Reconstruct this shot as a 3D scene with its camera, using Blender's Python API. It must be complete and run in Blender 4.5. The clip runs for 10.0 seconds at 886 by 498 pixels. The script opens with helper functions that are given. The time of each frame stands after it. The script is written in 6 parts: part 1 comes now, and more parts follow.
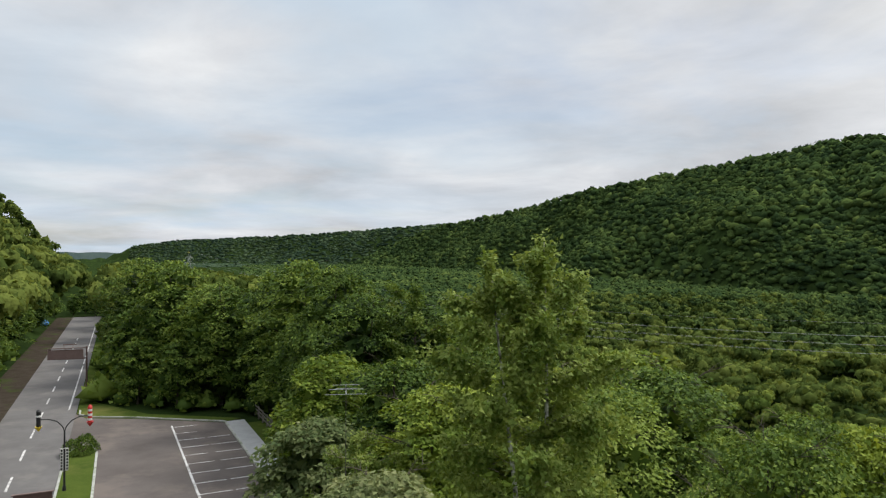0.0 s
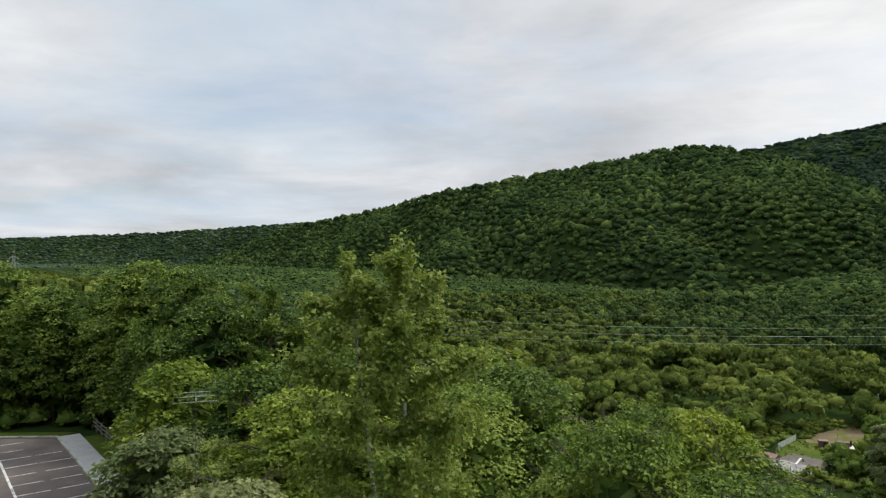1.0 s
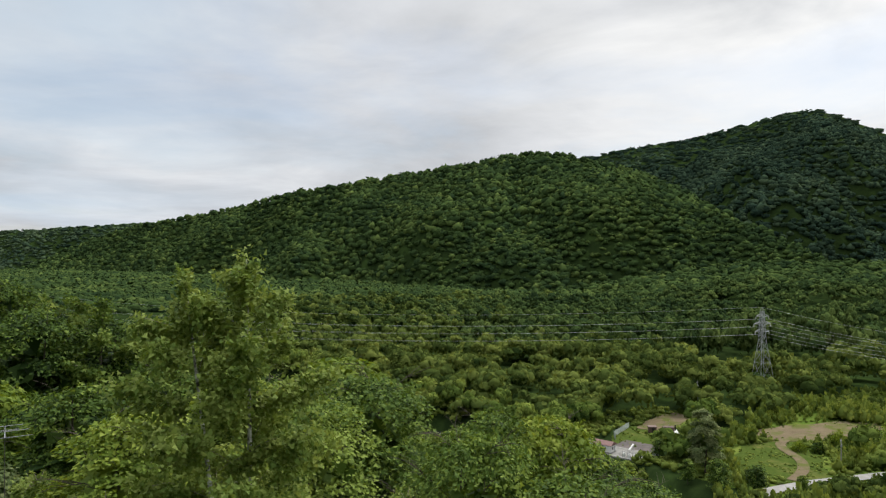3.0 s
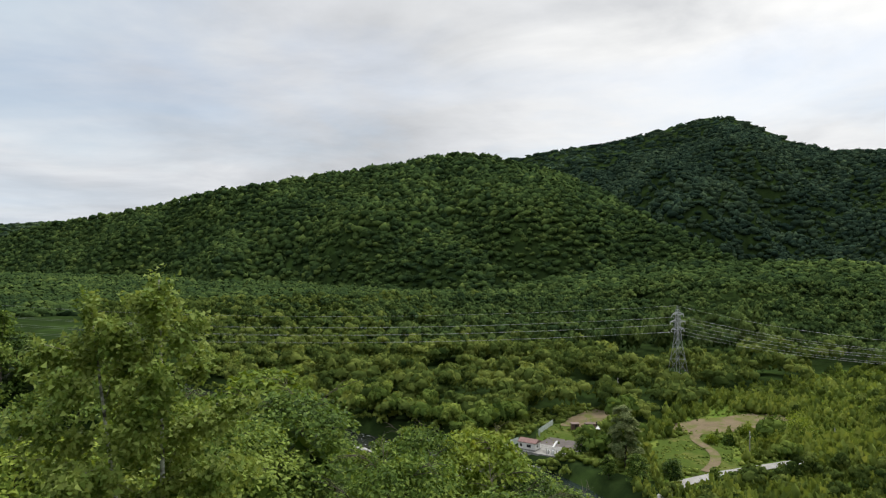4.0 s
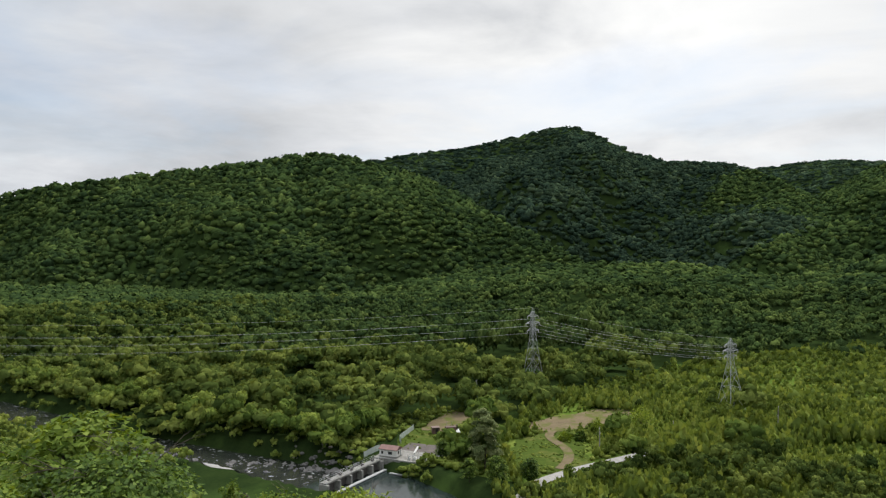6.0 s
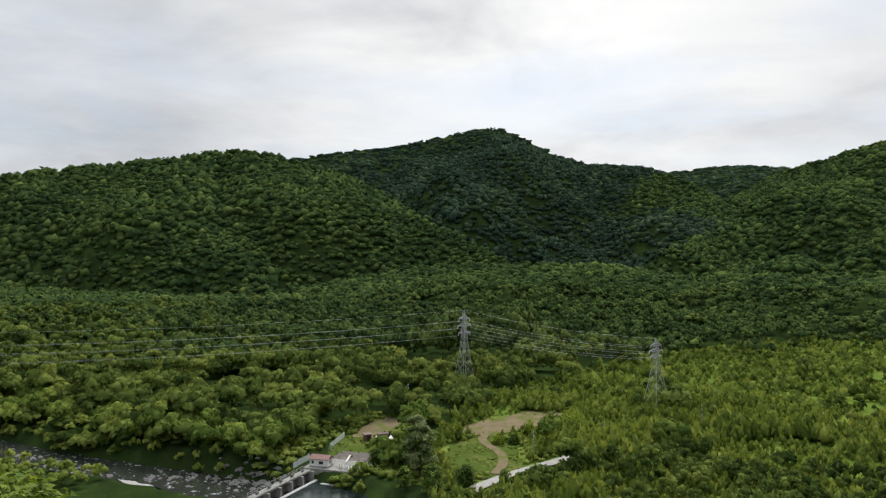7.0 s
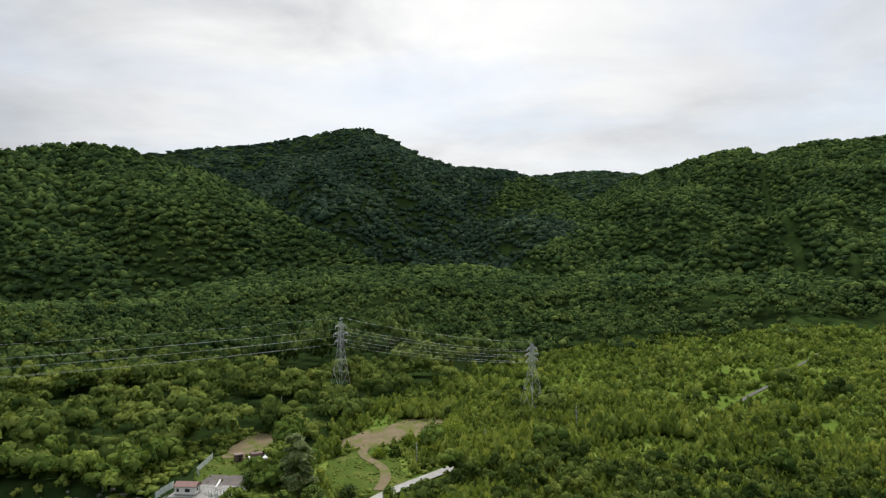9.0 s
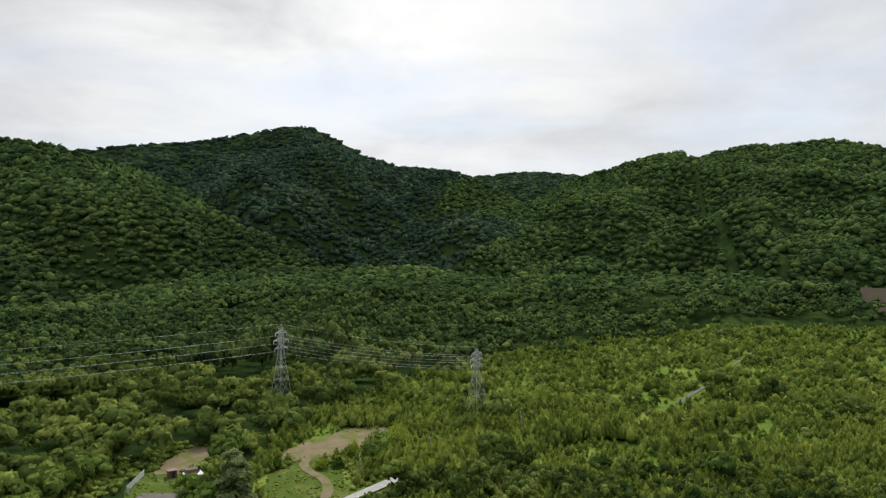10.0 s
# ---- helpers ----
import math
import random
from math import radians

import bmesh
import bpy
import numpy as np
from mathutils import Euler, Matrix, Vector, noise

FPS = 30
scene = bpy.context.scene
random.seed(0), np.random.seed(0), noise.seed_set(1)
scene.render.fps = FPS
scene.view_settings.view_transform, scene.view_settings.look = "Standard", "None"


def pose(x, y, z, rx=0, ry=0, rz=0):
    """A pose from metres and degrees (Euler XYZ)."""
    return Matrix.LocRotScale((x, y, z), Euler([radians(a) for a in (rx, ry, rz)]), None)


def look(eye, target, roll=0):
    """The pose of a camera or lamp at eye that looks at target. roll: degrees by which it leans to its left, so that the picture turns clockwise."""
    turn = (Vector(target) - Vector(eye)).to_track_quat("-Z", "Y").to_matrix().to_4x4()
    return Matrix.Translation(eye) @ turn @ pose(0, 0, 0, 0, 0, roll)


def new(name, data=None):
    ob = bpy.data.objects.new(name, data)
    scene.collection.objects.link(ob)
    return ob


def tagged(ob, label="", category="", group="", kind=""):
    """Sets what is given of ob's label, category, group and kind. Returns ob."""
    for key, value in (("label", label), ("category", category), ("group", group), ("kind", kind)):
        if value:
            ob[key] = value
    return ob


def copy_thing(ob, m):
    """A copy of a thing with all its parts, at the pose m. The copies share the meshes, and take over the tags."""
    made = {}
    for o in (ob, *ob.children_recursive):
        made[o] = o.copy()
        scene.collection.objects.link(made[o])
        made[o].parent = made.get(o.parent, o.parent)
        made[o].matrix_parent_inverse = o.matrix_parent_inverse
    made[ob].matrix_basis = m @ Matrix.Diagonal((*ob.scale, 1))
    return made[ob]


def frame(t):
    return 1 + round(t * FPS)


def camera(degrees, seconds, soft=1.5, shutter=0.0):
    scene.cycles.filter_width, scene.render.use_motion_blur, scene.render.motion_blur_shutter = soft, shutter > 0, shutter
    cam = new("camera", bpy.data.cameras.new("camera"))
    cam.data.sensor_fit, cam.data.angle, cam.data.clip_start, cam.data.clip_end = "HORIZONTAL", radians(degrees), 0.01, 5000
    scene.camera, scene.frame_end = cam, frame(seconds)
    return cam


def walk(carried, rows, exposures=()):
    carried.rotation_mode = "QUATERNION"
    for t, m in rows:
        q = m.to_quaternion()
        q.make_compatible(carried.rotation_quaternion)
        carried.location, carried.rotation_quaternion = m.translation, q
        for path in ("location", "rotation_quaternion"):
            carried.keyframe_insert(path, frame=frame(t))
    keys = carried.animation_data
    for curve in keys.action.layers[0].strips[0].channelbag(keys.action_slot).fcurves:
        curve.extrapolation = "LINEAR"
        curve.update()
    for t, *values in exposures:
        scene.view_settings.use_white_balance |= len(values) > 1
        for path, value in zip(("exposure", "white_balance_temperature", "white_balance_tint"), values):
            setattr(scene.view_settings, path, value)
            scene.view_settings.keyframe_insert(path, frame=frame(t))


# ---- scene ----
# Camera: seconds, place, tilt, roll, heading
cam = camera(65.38, 10.0, soft=1.25)
PATH = [
    (0, 0, 0, 16.48, 90.34, 0.2, 0),
    (0.5, 0.05, 0.03, 16.47, 90.36, 0.21, -0.4),
    (0.7, 0.03, 0.01, 16.49, 90.36, 0.2, -3.2),
    (0.9, 0.01, -0.01, 16.5, 90.35, 0.18, -8.9),
    (1, 0, -0.02, 16.51, 90.34, 0.18, -11.69),
    (1.2, 0.03, 0.09, 16.5, 90.38, 0.12, -16.6),
    (1.3, 0.04, 0.15, 16.49, 90.4, 0.09, -18.3),
    (1.5, 0.06, 0.26, 16.48, 90.43, 0.03, -19.65),
    (2, 0.07, 0.24, 16.51, 90.47, -0.02, -20.33),
    (2.5, 0.09, 0.27, 16.63, 90.47, -0.03, -20.94),
    (2.7, 0.14, 0.34, 16.73, 90.47, -0.04, -21.9),
    (3.8, 0.36, 0.74, 17.27, 90.46, -0.1, -28.86),
    (4, 0.4, 0.82, 17.37, 90.45, -0.11, -29.82),
    (4.5, 0.6, 1.26, 17.65, 90.47, -0.15, -32.3),
    (5, 0.91, 1.9, 17.98, 90.48, -0.05, -34.91),
    (5.5, 1.24, 3.08, 18.15, 90.53, -0.05, -37.84),
    (6, 2.15, 4.48, 18.2, 90.58, -0.07, -41.46),
    (6.2, 2.32, 5.53, 18.39, 90.58, -0.05, -43.3),
    (7.3, 3.23, 11.33, 19.47, 90.55, 0.04, -48.2),
    (7.5, 3.39, 12.38, 19.66, 90.54, 0.06, -48.48),
    (8, 4.21, 14.27, 20.17, 90.56, 0.04, -52.68),
    (8.5, 5.34, 16.01, 20.73, 90.58, -0.1, -57.26),
    (8.7, 5.73, 16.71, 21, 90.57, -0.11, -58),
    (9, 6.31, 17.76, 21.4, 90.57, -0.13, -58.65),
    (9.5, 7.71, 19.42, 22.3, 90.56, -0.1, -59.11),
    (9.7, 8.5, 19.81, 22.76, 90.55, -0.13, -59.85),
    (9.8, 8.9, 20, 23, 90.54, -0.14, -60.35),
    (9.9, 9.29, 20.19, 23.23, 90.53, -0.16, -61.5),
    (10, 9.69, 20.39, 23.46, 90.53, -0.17, -63.4),
]
walk(cam, [(t, pose(x, y, z, 0, 0, yaw) @ pose(0, 0, 0, tilt) @ pose(0, 0, 0, 0, 0, roll)) for t, x, y, z, tilt, roll, yaw in PATH])

# ---- sky and sun ----
SUN_AZ, SUN_EL = 72.0, 56.0
world = bpy.data.worlds.new("sky")
scene.world = world
world.use_nodes = True
wn, wl = world.node_tree.nodes, world.node_tree.links
wn.clear()


def wnode(kind, **kw):
    n = wn.new(kind)
    for k, v in kw.items():
        if k == "op":
            n.operation = v
        elif k == "val":
            for i, x in v.items():
                n.inputs[i].default_value = x
    return n


w_out = wn.new("ShaderNodeOutputWorld")
w_bg = wn.new("ShaderNodeBackground")
w_bg.inputs[1].default_value = 1.0
wl.new(w_bg.outputs[0], w_out.inputs[0])
w_sky = wn.new("ShaderNodeTexSky")
w_sky.sky_type = "NISHITA"
w_sky.sun_disc = False
w_sky.sun_elevation, w_sky.sun_rotation = radians(SUN_EL), radians(SUN_AZ)
w_sky.air_density, w_sky.dust_density = 1.0, 1.5
w_co = wn.new("ShaderNodeTexCoord")
w_sep = wn.new("ShaderNodeSeparateXYZ")
wl.new(w_co.outputs["Generated"], w_sep.inputs[0])
# the cloud deck: the direction carried out to a level sheet
w_h = wnode("ShaderNodeMath", op="MAXIMUM", val={1: 0.0})
wl.new(w_sep.outputs[2], w_h.inputs[0])
w_h2 = wnode("ShaderNodeMath", op="ADD", val={1: 0.13})
wl.new(w_h.outputs[0], w_h2.inputs[0])
w_div = wnode("ShaderNodeVectorMath", op="DIVIDE")
w_hv = wn.new("ShaderNodeCombineXYZ")
for i in range(3):
    wl.new(w_h2.outputs[0], w_hv.inputs[i])
wl.new(w_co.outputs["Generated"], w_div.inputs[0])
wl.new(w_hv.outputs[0], w_div.inputs[1])


def cloud_noise(scale, detail, rough, shift, distort=0.0):
    m = wn.new("ShaderNodeMapping")
    m.inputs["Location"].default_value = shift
    m.inputs["Scale"].default_value = (1, 1, 0)
    wl.new(w_div.outputs[0], m.inputs[0])
    n = wn.new("ShaderNodeTexNoise")
    n.inputs["Scale"].default_value, n.inputs["Detail"].default_value, n.inputs["Roughness"].default_value = scale, detail, rough
    n.inputs["Distortion"].default_value = distort
    wl.new(m.outputs[0], n.inputs["Vector"])
    return n.outputs[0]


def w_ramp(src, stops):
    r = wn.new("ShaderNodeValToRGB")
    e = r.color_ramp.elements
    while len(e) < len(stops):
        e.new(0.5)
    for i, (p, c) in enumerate(stops):
        e[i].position, e[i].color = p, (*c, 1)
    wl.new(src, r.inputs[0])
    return r.outputs[0]


def w_mix(a, b, fac, blend="MIX"):
    m = wn.new("ShaderNodeMix")
    m.data_type, m.blend_type = "RGBA", blend
    for sock, v in ((m.inputs[6], a), (m.inputs[7], b), (m.inputs[0], fac)):
        if isinstance(v, (int, float)):
            sock.default_value = v
        elif isinstance(v, tuple):
            sock.default_value = (*v, 1)
        else:
            wl.new(v, sock)
    return m.outputs[2]


def w_lobe(az, el, inner, outer):
    """1 within inner degrees of a direction, 0 beyond outer."""
    d = wnode("ShaderNodeVectorMath", op="DOT_PRODUCT")
    a, e = radians(az), radians(el)
    d.inputs[1].default_value = (math.sin(a) * math.cos(e), math.cos(a) * math.cos(e), math.sin(e))
    wl.new(w_co.outputs["Generated"], d.inputs[0])
    m = wn.new("ShaderNodeMapRange")
    m.interpolation_type = "SMOOTHSTEP"
    m.inputs[1].default_value, m.inputs[2].default_value = math.cos(radians(outer)), math.cos(radians(inner))
    wl.new(d.outputs["Value"], m.inputs[0])
    return m.outputs[0]


w_clear = w_mix(w_sky.outputs[0], (0.13, 0.13, 0.13), 1.0, "MULTIPLY")
w_cover = w_ramp(cloud_noise(0.75, 6, 0.55, (3.1, 1.7, 0), 0.4), [(0.30, (0.55, 0.55, 0.55)), (0.52, (1, 1, 1))])
w_grey = w_ramp(cloud_noise(0.9, 8, 0.58, (0.4, 5.2, 0), 0.3), [(0.30, (0.52, 0.54, 0.57)), (0.50, (0.68, 0.70, 0.735)), (0.70, (0.84, 0.86, 0.88))])
w_bright = w_mix(w_grey, (1.02, 1.02, 1.01), w_mix((0.0, 0.0, 0.0), w_ramp(cloud_noise(1.1, 6, 0.55, (8.3, 2.2, 0), 0.5), [(0.3, (0.25, 0.25, 0.25)), (0.6, (1, 1, 1))]), w_lobe(56, 30, 8, 38)))
w_blue = w_mix(w_bright, (0.52, 0.66, 0.80), w_mix((0, 0, 0), w_ramp(cloud_noise(0.8, 5, 0.5, (6.1, 9.4, 0), 0.3), [(0.35, (0.75, 0.75, 0.75)), (0.62, (0, 0, 0))]), w_lobe(-28, 22, 6, 46)))
w_all = w_mix(w_clear, w_blue, w_cover)
# an overcast sky grows brighter towards the zenith
w_up = wn.new("ShaderNodeMapRange")
w_up.interpolation_type = "SMOOTHSTEP"
for _i, _v in enumerate((0.36, 0.95, 1.0, 2.1)):
    w_up.inputs[_i + 1].default_value = _v
wl.new(w_sep.outputs[2], w_up.inputs[0])
w_lit = wnode("ShaderNodeVectorMath", op="SCALE")
wl.new(w_all, w_lit.inputs[0])
wl.new(w_up.outputs[0], w_lit.inputs["Scale"])
wl.new(w_lit.outputs[0], w_bg.inputs[0])

sun = new("sun", bpy.data.lights.new("sun", "SUN"))
sun.data.energy, sun.data.angle, sun.data.color = 2.6, radians(18), (1.0, 0.96, 0.88)
_a, _e = radians(SUN_AZ), radians(SUN_EL)
sun.matrix_world = look((Vector((math.sin(_a) * math.cos(_e), math.cos(_a) * math.cos(_e), math.sin(_e))) * 300), (0, 0, 0))

# ---- materials ----
def material(name):
    m = bpy.data.materials.new(name)
    m.use_nodes = True
    nt = m.node_tree
    return m, nt.nodes, nt.links, nt.nodes["Principled BSDF"]


def set_ramp(node, stops):
    e = node.color_ramp.elements
    while len(e) < len(stops):
        e.new(0.5)
    for i, (p, c) in enumerate(stops):
        e[i].position, e[i].color = p, (*c, 1)


def noise_node(n, l, scale, detail=5, rough=0.6, vec=None):
    t = n.new("ShaderNodeTexNoise")
    t.inputs["Scale"].default_value, t.inputs["Detail"].default_value, t.inputs["Roughness"].default_value = scale, detail, rough
    if vec is None:
        g = n.new("ShaderNodeNewGeometry")
        vec = g.outputs["Position"]
    l.new(vec, t.inputs["Vector"])
    return t


def surface(name, dark, light, scale=2.0, rough=0.85, fine=30.0, bump=0.3, metal=0.0, patch=None, patch_scale=0.3, patch_at=0.55):
    """A mottled solid surface: two scales of grain, an optional patch colour, and fine relief."""
    m, n, l, b = material(name)
    a, f = noise_node(n, l, scale), noise_node(n, l, fine, 3)
    r = n.new("ShaderNodeValToRGB")
    set_ramp(r, [(0.3, dark), (0.7, light)])
    add = n.new("ShaderNodeMix")
    add.inputs[0].default_value = 0.4
    l.new(a.outputs[0], add.inputs[2])
    l.new(f.outputs[0], add.inputs[3])
    l.new(add.outputs[0], r.inputs[0])
    col = r.outputs[0]
    if patch:
        p = noise_node(n, l, patch_scale, 6, 0.65)
        pr = n.new("ShaderNodeValToRGB")
        set_ramp(pr, [(patch_at - 0.06, (0, 0, 0)), (patch_at + 0.08, (1, 1, 1))])
        l.new(p.outputs[0], pr.inputs[0])
        mx = n.new("ShaderNodeMix")
        mx.data_type = "RGBA"
        l.new(pr.outputs[0], mx.inputs[0])
        l.new(col, mx.inputs[6])
        mx.inputs[7].default_value = (*patch, 1)
        col = mx.outputs[2]
    l.new(col, b.inputs["Base Color"])
    b.inputs["Roughness"].default_value, b.inputs["Metallic"].default_value = rough, metal
    b.inputs["Specular IOR Level"].default_value = 0.0 if rough >= 0.95 else 0.08 if rough >= 0.85 else 0.4
    if bump:
        bn = n.new("ShaderNodeBump")
        bn.inputs["Strength"].default_value, bn.inputs["Distance"].default_value = bump, 0.02
        l.new(f.outputs[0], bn.inputs["Height"])
        l.new(bn.outputs[0], b.inputs["Normal"])
    return m


def foliage(name, stops, lum=0.25, bump_scale=0.0, bump_dist=0.3, wide=0.05, gloss=0.06, rough=0.6):
    """Leaves: colour by tree and by leaf, light passing through, a slight sheen."""
    m, n, l, b = material(name)
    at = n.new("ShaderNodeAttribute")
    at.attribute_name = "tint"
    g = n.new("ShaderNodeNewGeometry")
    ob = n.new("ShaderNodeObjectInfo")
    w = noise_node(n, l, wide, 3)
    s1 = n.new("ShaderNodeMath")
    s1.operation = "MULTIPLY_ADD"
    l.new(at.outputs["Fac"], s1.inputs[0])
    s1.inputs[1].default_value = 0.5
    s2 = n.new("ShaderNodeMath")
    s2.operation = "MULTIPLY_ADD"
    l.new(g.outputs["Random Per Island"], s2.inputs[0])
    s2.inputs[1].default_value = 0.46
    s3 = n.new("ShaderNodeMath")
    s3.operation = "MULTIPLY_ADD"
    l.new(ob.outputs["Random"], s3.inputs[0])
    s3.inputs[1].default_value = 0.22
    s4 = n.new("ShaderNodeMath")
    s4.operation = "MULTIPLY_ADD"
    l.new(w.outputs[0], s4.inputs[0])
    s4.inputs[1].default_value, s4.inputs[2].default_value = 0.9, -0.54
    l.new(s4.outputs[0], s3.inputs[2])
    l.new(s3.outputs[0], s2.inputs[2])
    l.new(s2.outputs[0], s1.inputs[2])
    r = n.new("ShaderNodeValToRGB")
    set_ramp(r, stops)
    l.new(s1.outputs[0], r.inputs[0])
    l.new(r.outputs[0], b.inputs["Base Color"])
    b.inputs["Roughness"].default_value = rough
    b.inputs["Specular IOR Level"].default_value = gloss
    if bump_scale:
        f = noise_node(n, l, bump_scale, 4, 0.7)
        bn = n.new("ShaderNodeBump")
        bn.inputs["Strength"].default_value, bn.inputs["Distance"].default_value = 1.0, bump_dist
        l.new(f.outputs[0], bn.inputs["Height"])
        l.new(bn.outputs[0], b.inputs["Normal"])
    if lum:
        tr = n.new("ShaderNodeBsdfTranslucent")
        hs = n.new("ShaderNodeHueSaturation")
        hs.inputs["Hue"].default_value, hs.inputs["Saturation"].default_value, hs.inputs["Value"].default_value = 0.48, 1.1, 1.5
        l.new(r.outputs[0], hs.inputs["Color"])
        l.new(hs.outputs[0], tr.inputs[0])
        mx = n.new("ShaderNodeMixShader")
        mx.inputs[0].default_value = lum
        l.new(b.outputs[0], mx.inputs[1])
        l.new(tr.outputs[0], mx.inputs[2])
        l.new(mx.outputs[0], n["Material Output"].inputs[0])
    return m


GREEN = [(0.1, (0.016, 0.036, 0.007)), (0.5, (0.088, 0.148, 0.028)), (0.9, (0.225, 0.300, 0.058))]
BRIGHT = [(0.1, (0.050, 0.092, 0.012)), (0.5, (0.142, 0.206, 0.030)), (0.9, (0.270, 0.330, 0.056))]
# hill leaves: cloud shade and a little haze are put into this green
DEEP_SHADE = [(0.1, (0.024, 0.044, 0.018)), (0.5, (0.050, 0.082, 0.025)), (0.9, (0.108, 0.148, 0.040))]
BIRCHY = [(0.1, (0.050, 0.092, 0.018)), (0.5, (0.132, 0.196, 0.038)), (0.9, (0.270, 0.330, 0.085))]
# bluer and duller: the haze of distance is put into this leaf colour
FAR_HAZE_GREEN = [(0.1, (0.021, 0.039, 0.027)), (0.5, (0.039, 0.065, 0.038)), (0.9, (0.078, 0.112, 0.058))]
PALE = [(0.1, (0.080, 0.120, 0.045)), (0.5, (0.160, 0.200, 0.080)), (0.9, (0.300, 0.325, 0.150))]
VALLEY = [(0.1, (0.025, 0.045, 0.012)), (0.5, (0.088, 0.124, 0.030)), (0.9, (0.196, 0.236, 0.056))]
LUSH = [(0.1, (0.070, 0.104, 0.020)), (0.5, (0.154, 0.206, 0.042)), (0.9, (0.262, 0.304, 0.070))]
SUNNY = [(0.1, (0.034, 0.062, 0.014)), (0.5, (0.108, 0.160, 0.034)), (0.9, (0.225, 0.280, 0.060))]
M_LEAF = foliage("broad_leaves", GREEN, 0.26, gloss=0.08, rough=0.55)
M_LEAF_BRIGHT = foliage("bright_leaves", BRIGHT, 0.28, gloss=0.08, rough=0.55)
M_LEAF_BIRCH = foliage("birch_leaves", BIRCHY, 0.28, gloss=0.08, rough=0.55)
M_LEAF_PALE = foliage("pale_leaves", PALE, 0.3)
M_SHRUB = foliage("shrub_leaves", LUSH, 0.3, 0.0, 0.3, 0.03, 0.03, 0.8)
M_VALLEY = foliage("valley_leaves", VALLEY, 0.25, 0.9, 0.6, 0.02, 0.0, 1.0)
M_BANKSIDE = foliage("bankside_leaves", SUNNY, 0.25, 0.9, 0.6, 0.02, 0.0, 1.0)
M_HILL = foliage("shade_toned_canopy", DEEP_SHADE, 0.0, 0.5, 1.2, 0.006, 0.0, 1.0)
M_HILL_FAR = foliage("hazy_far_canopy", FAR_HAZE_GREEN, 0.0, 0.3, 1.5, 0.004, 0.0, 1.0)
M_BARK = surface("bark", (0.05, 0.042, 0.033), (0.14, 0.12, 0.095), 3, 0.9, 25, 0.6)
M_TWIG = surface("grey_twigs", (0.16, 0.14, 0.11), (0.30, 0.27, 0.22), 3, 0.9, 25, 0.3)
M_BIRCHBARK = surface("birch_bark", (0.55, 0.53, 0.48), (0.75, 0.73, 0.68), 3, 0.75, 20, 0.3, patch=(0.06, 0.05, 0.045), patch_scale=4, patch_at=0.52)
# floor colour darkened so that gaps between tree crowns read as shade
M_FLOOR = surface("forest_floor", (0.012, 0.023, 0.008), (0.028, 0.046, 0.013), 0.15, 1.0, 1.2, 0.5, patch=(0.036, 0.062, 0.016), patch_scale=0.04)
M_GRASS = surface("grass", (0.042, 0.070, 0.015), (0.092, 0.124, 0.026), 0.5, 1.0, 9, 0.7, patch=(0.135, 0.140, 0.042), patch_scale=0.12, patch_at=0.6)
M_ROUGH = surface("rough_grass", (0.060, 0.105, 0.018), (0.125, 0.180, 0.032), 0.35, 1.0, 5, 0.8, patch=(0.150, 0.190, 0.040), patch_scale=0.07, patch_at=0.56)
M_DIRT = surface("bare_earth", (0.125, 0.098, 0.060), (0.215, 0.172, 0.112), 0.25, 0.95, 4, 0.5, patch=(0.11, 0.125, 0.036), patch_scale=0.14, patch_at=0.53)
M_GRAVEL = surface("gravel", (0.24, 0.23, 0.215), (0.40, 0.39, 0.37), 0.6, 0.95, 8, 0.5)
M_ASPHALT = surface("asphalt", (0.120, 0.115, 0.112), (0.185, 0.178, 0.175), 0.35, 0.9, 40, 0.25, patch=(0.19, 0.18, 0.17), patch_scale=0.22, patch_at=0.58)
M_LOT = surface("worn_asphalt", (0.090, 0.079, 0.073), (0.155, 0.136, 0.127), 0.3, 0.9, 40, 0.25, patch=(0.17, 0.145, 0.13), patch_scale=0.18, patch_at=0.55)
M_PAINT = surface("road_paint", (0.50, 0.50, 0.49), (0.80, 0.80, 0.78), 3, 0.7, 20, 0.1, patch=(0.22, 0.21, 0.20), patch_scale=2.2, patch_at=0.54)
M_KERB = surface("kerb_concrete", (0.34, 0.35, 0.32), (0.55, 0.56, 0.52), 1.5, 0.9, 15, 0.3, patch=(0.20, 0.23, 0.15), patch_scale=1.0)
M_CONCRETE = surface("concrete", (0.20, 0.195, 0.18), (0.34, 0.335, 0.31), 0.8, 0.9, 10, 0.3, patch=(0.17, 0.165, 0.15), patch_scale=0.6)
M_SLAB = surface("pale_slab", (0.32, 0.33, 0.33), (0.46, 0.47, 0.47), 1.2, 0.9, 15, 0.3)
M_STEEL = surface("galvanised_steel", (0.30, 0.31, 0.32), (0.46, 0.47, 0.48), 2, 0.5, 12, 0.1, 0.3)
M_BROWN = surface("brown_paint", (0.085, 0.048, 0.042), (0.13, 0.078, 0.068), 2, 0.5, 14, 0.1)
M_BROWN_PALE = surface("weathered_brown_board", (0.15, 0.098, 0.088), (0.21, 0.145, 0.13), 2, 0.6, 14, 0.1)
M_BLACK = surface("black_paint", (0.012, 0.012, 0.013), (0.03, 0.03, 0.03), 3, 0.45, 20, 0.1)
M_WHITE = surface("white_paint", (0.62, 0.61, 0.58), (0.80, 0.79, 0.77), 2, 0.6, 12, 0.15)
M_RED = surface("red_paint", (0.42, 0.02, 0.02), (0.58, 0.035, 0.03), 3, 0.45, 20, 0.1)
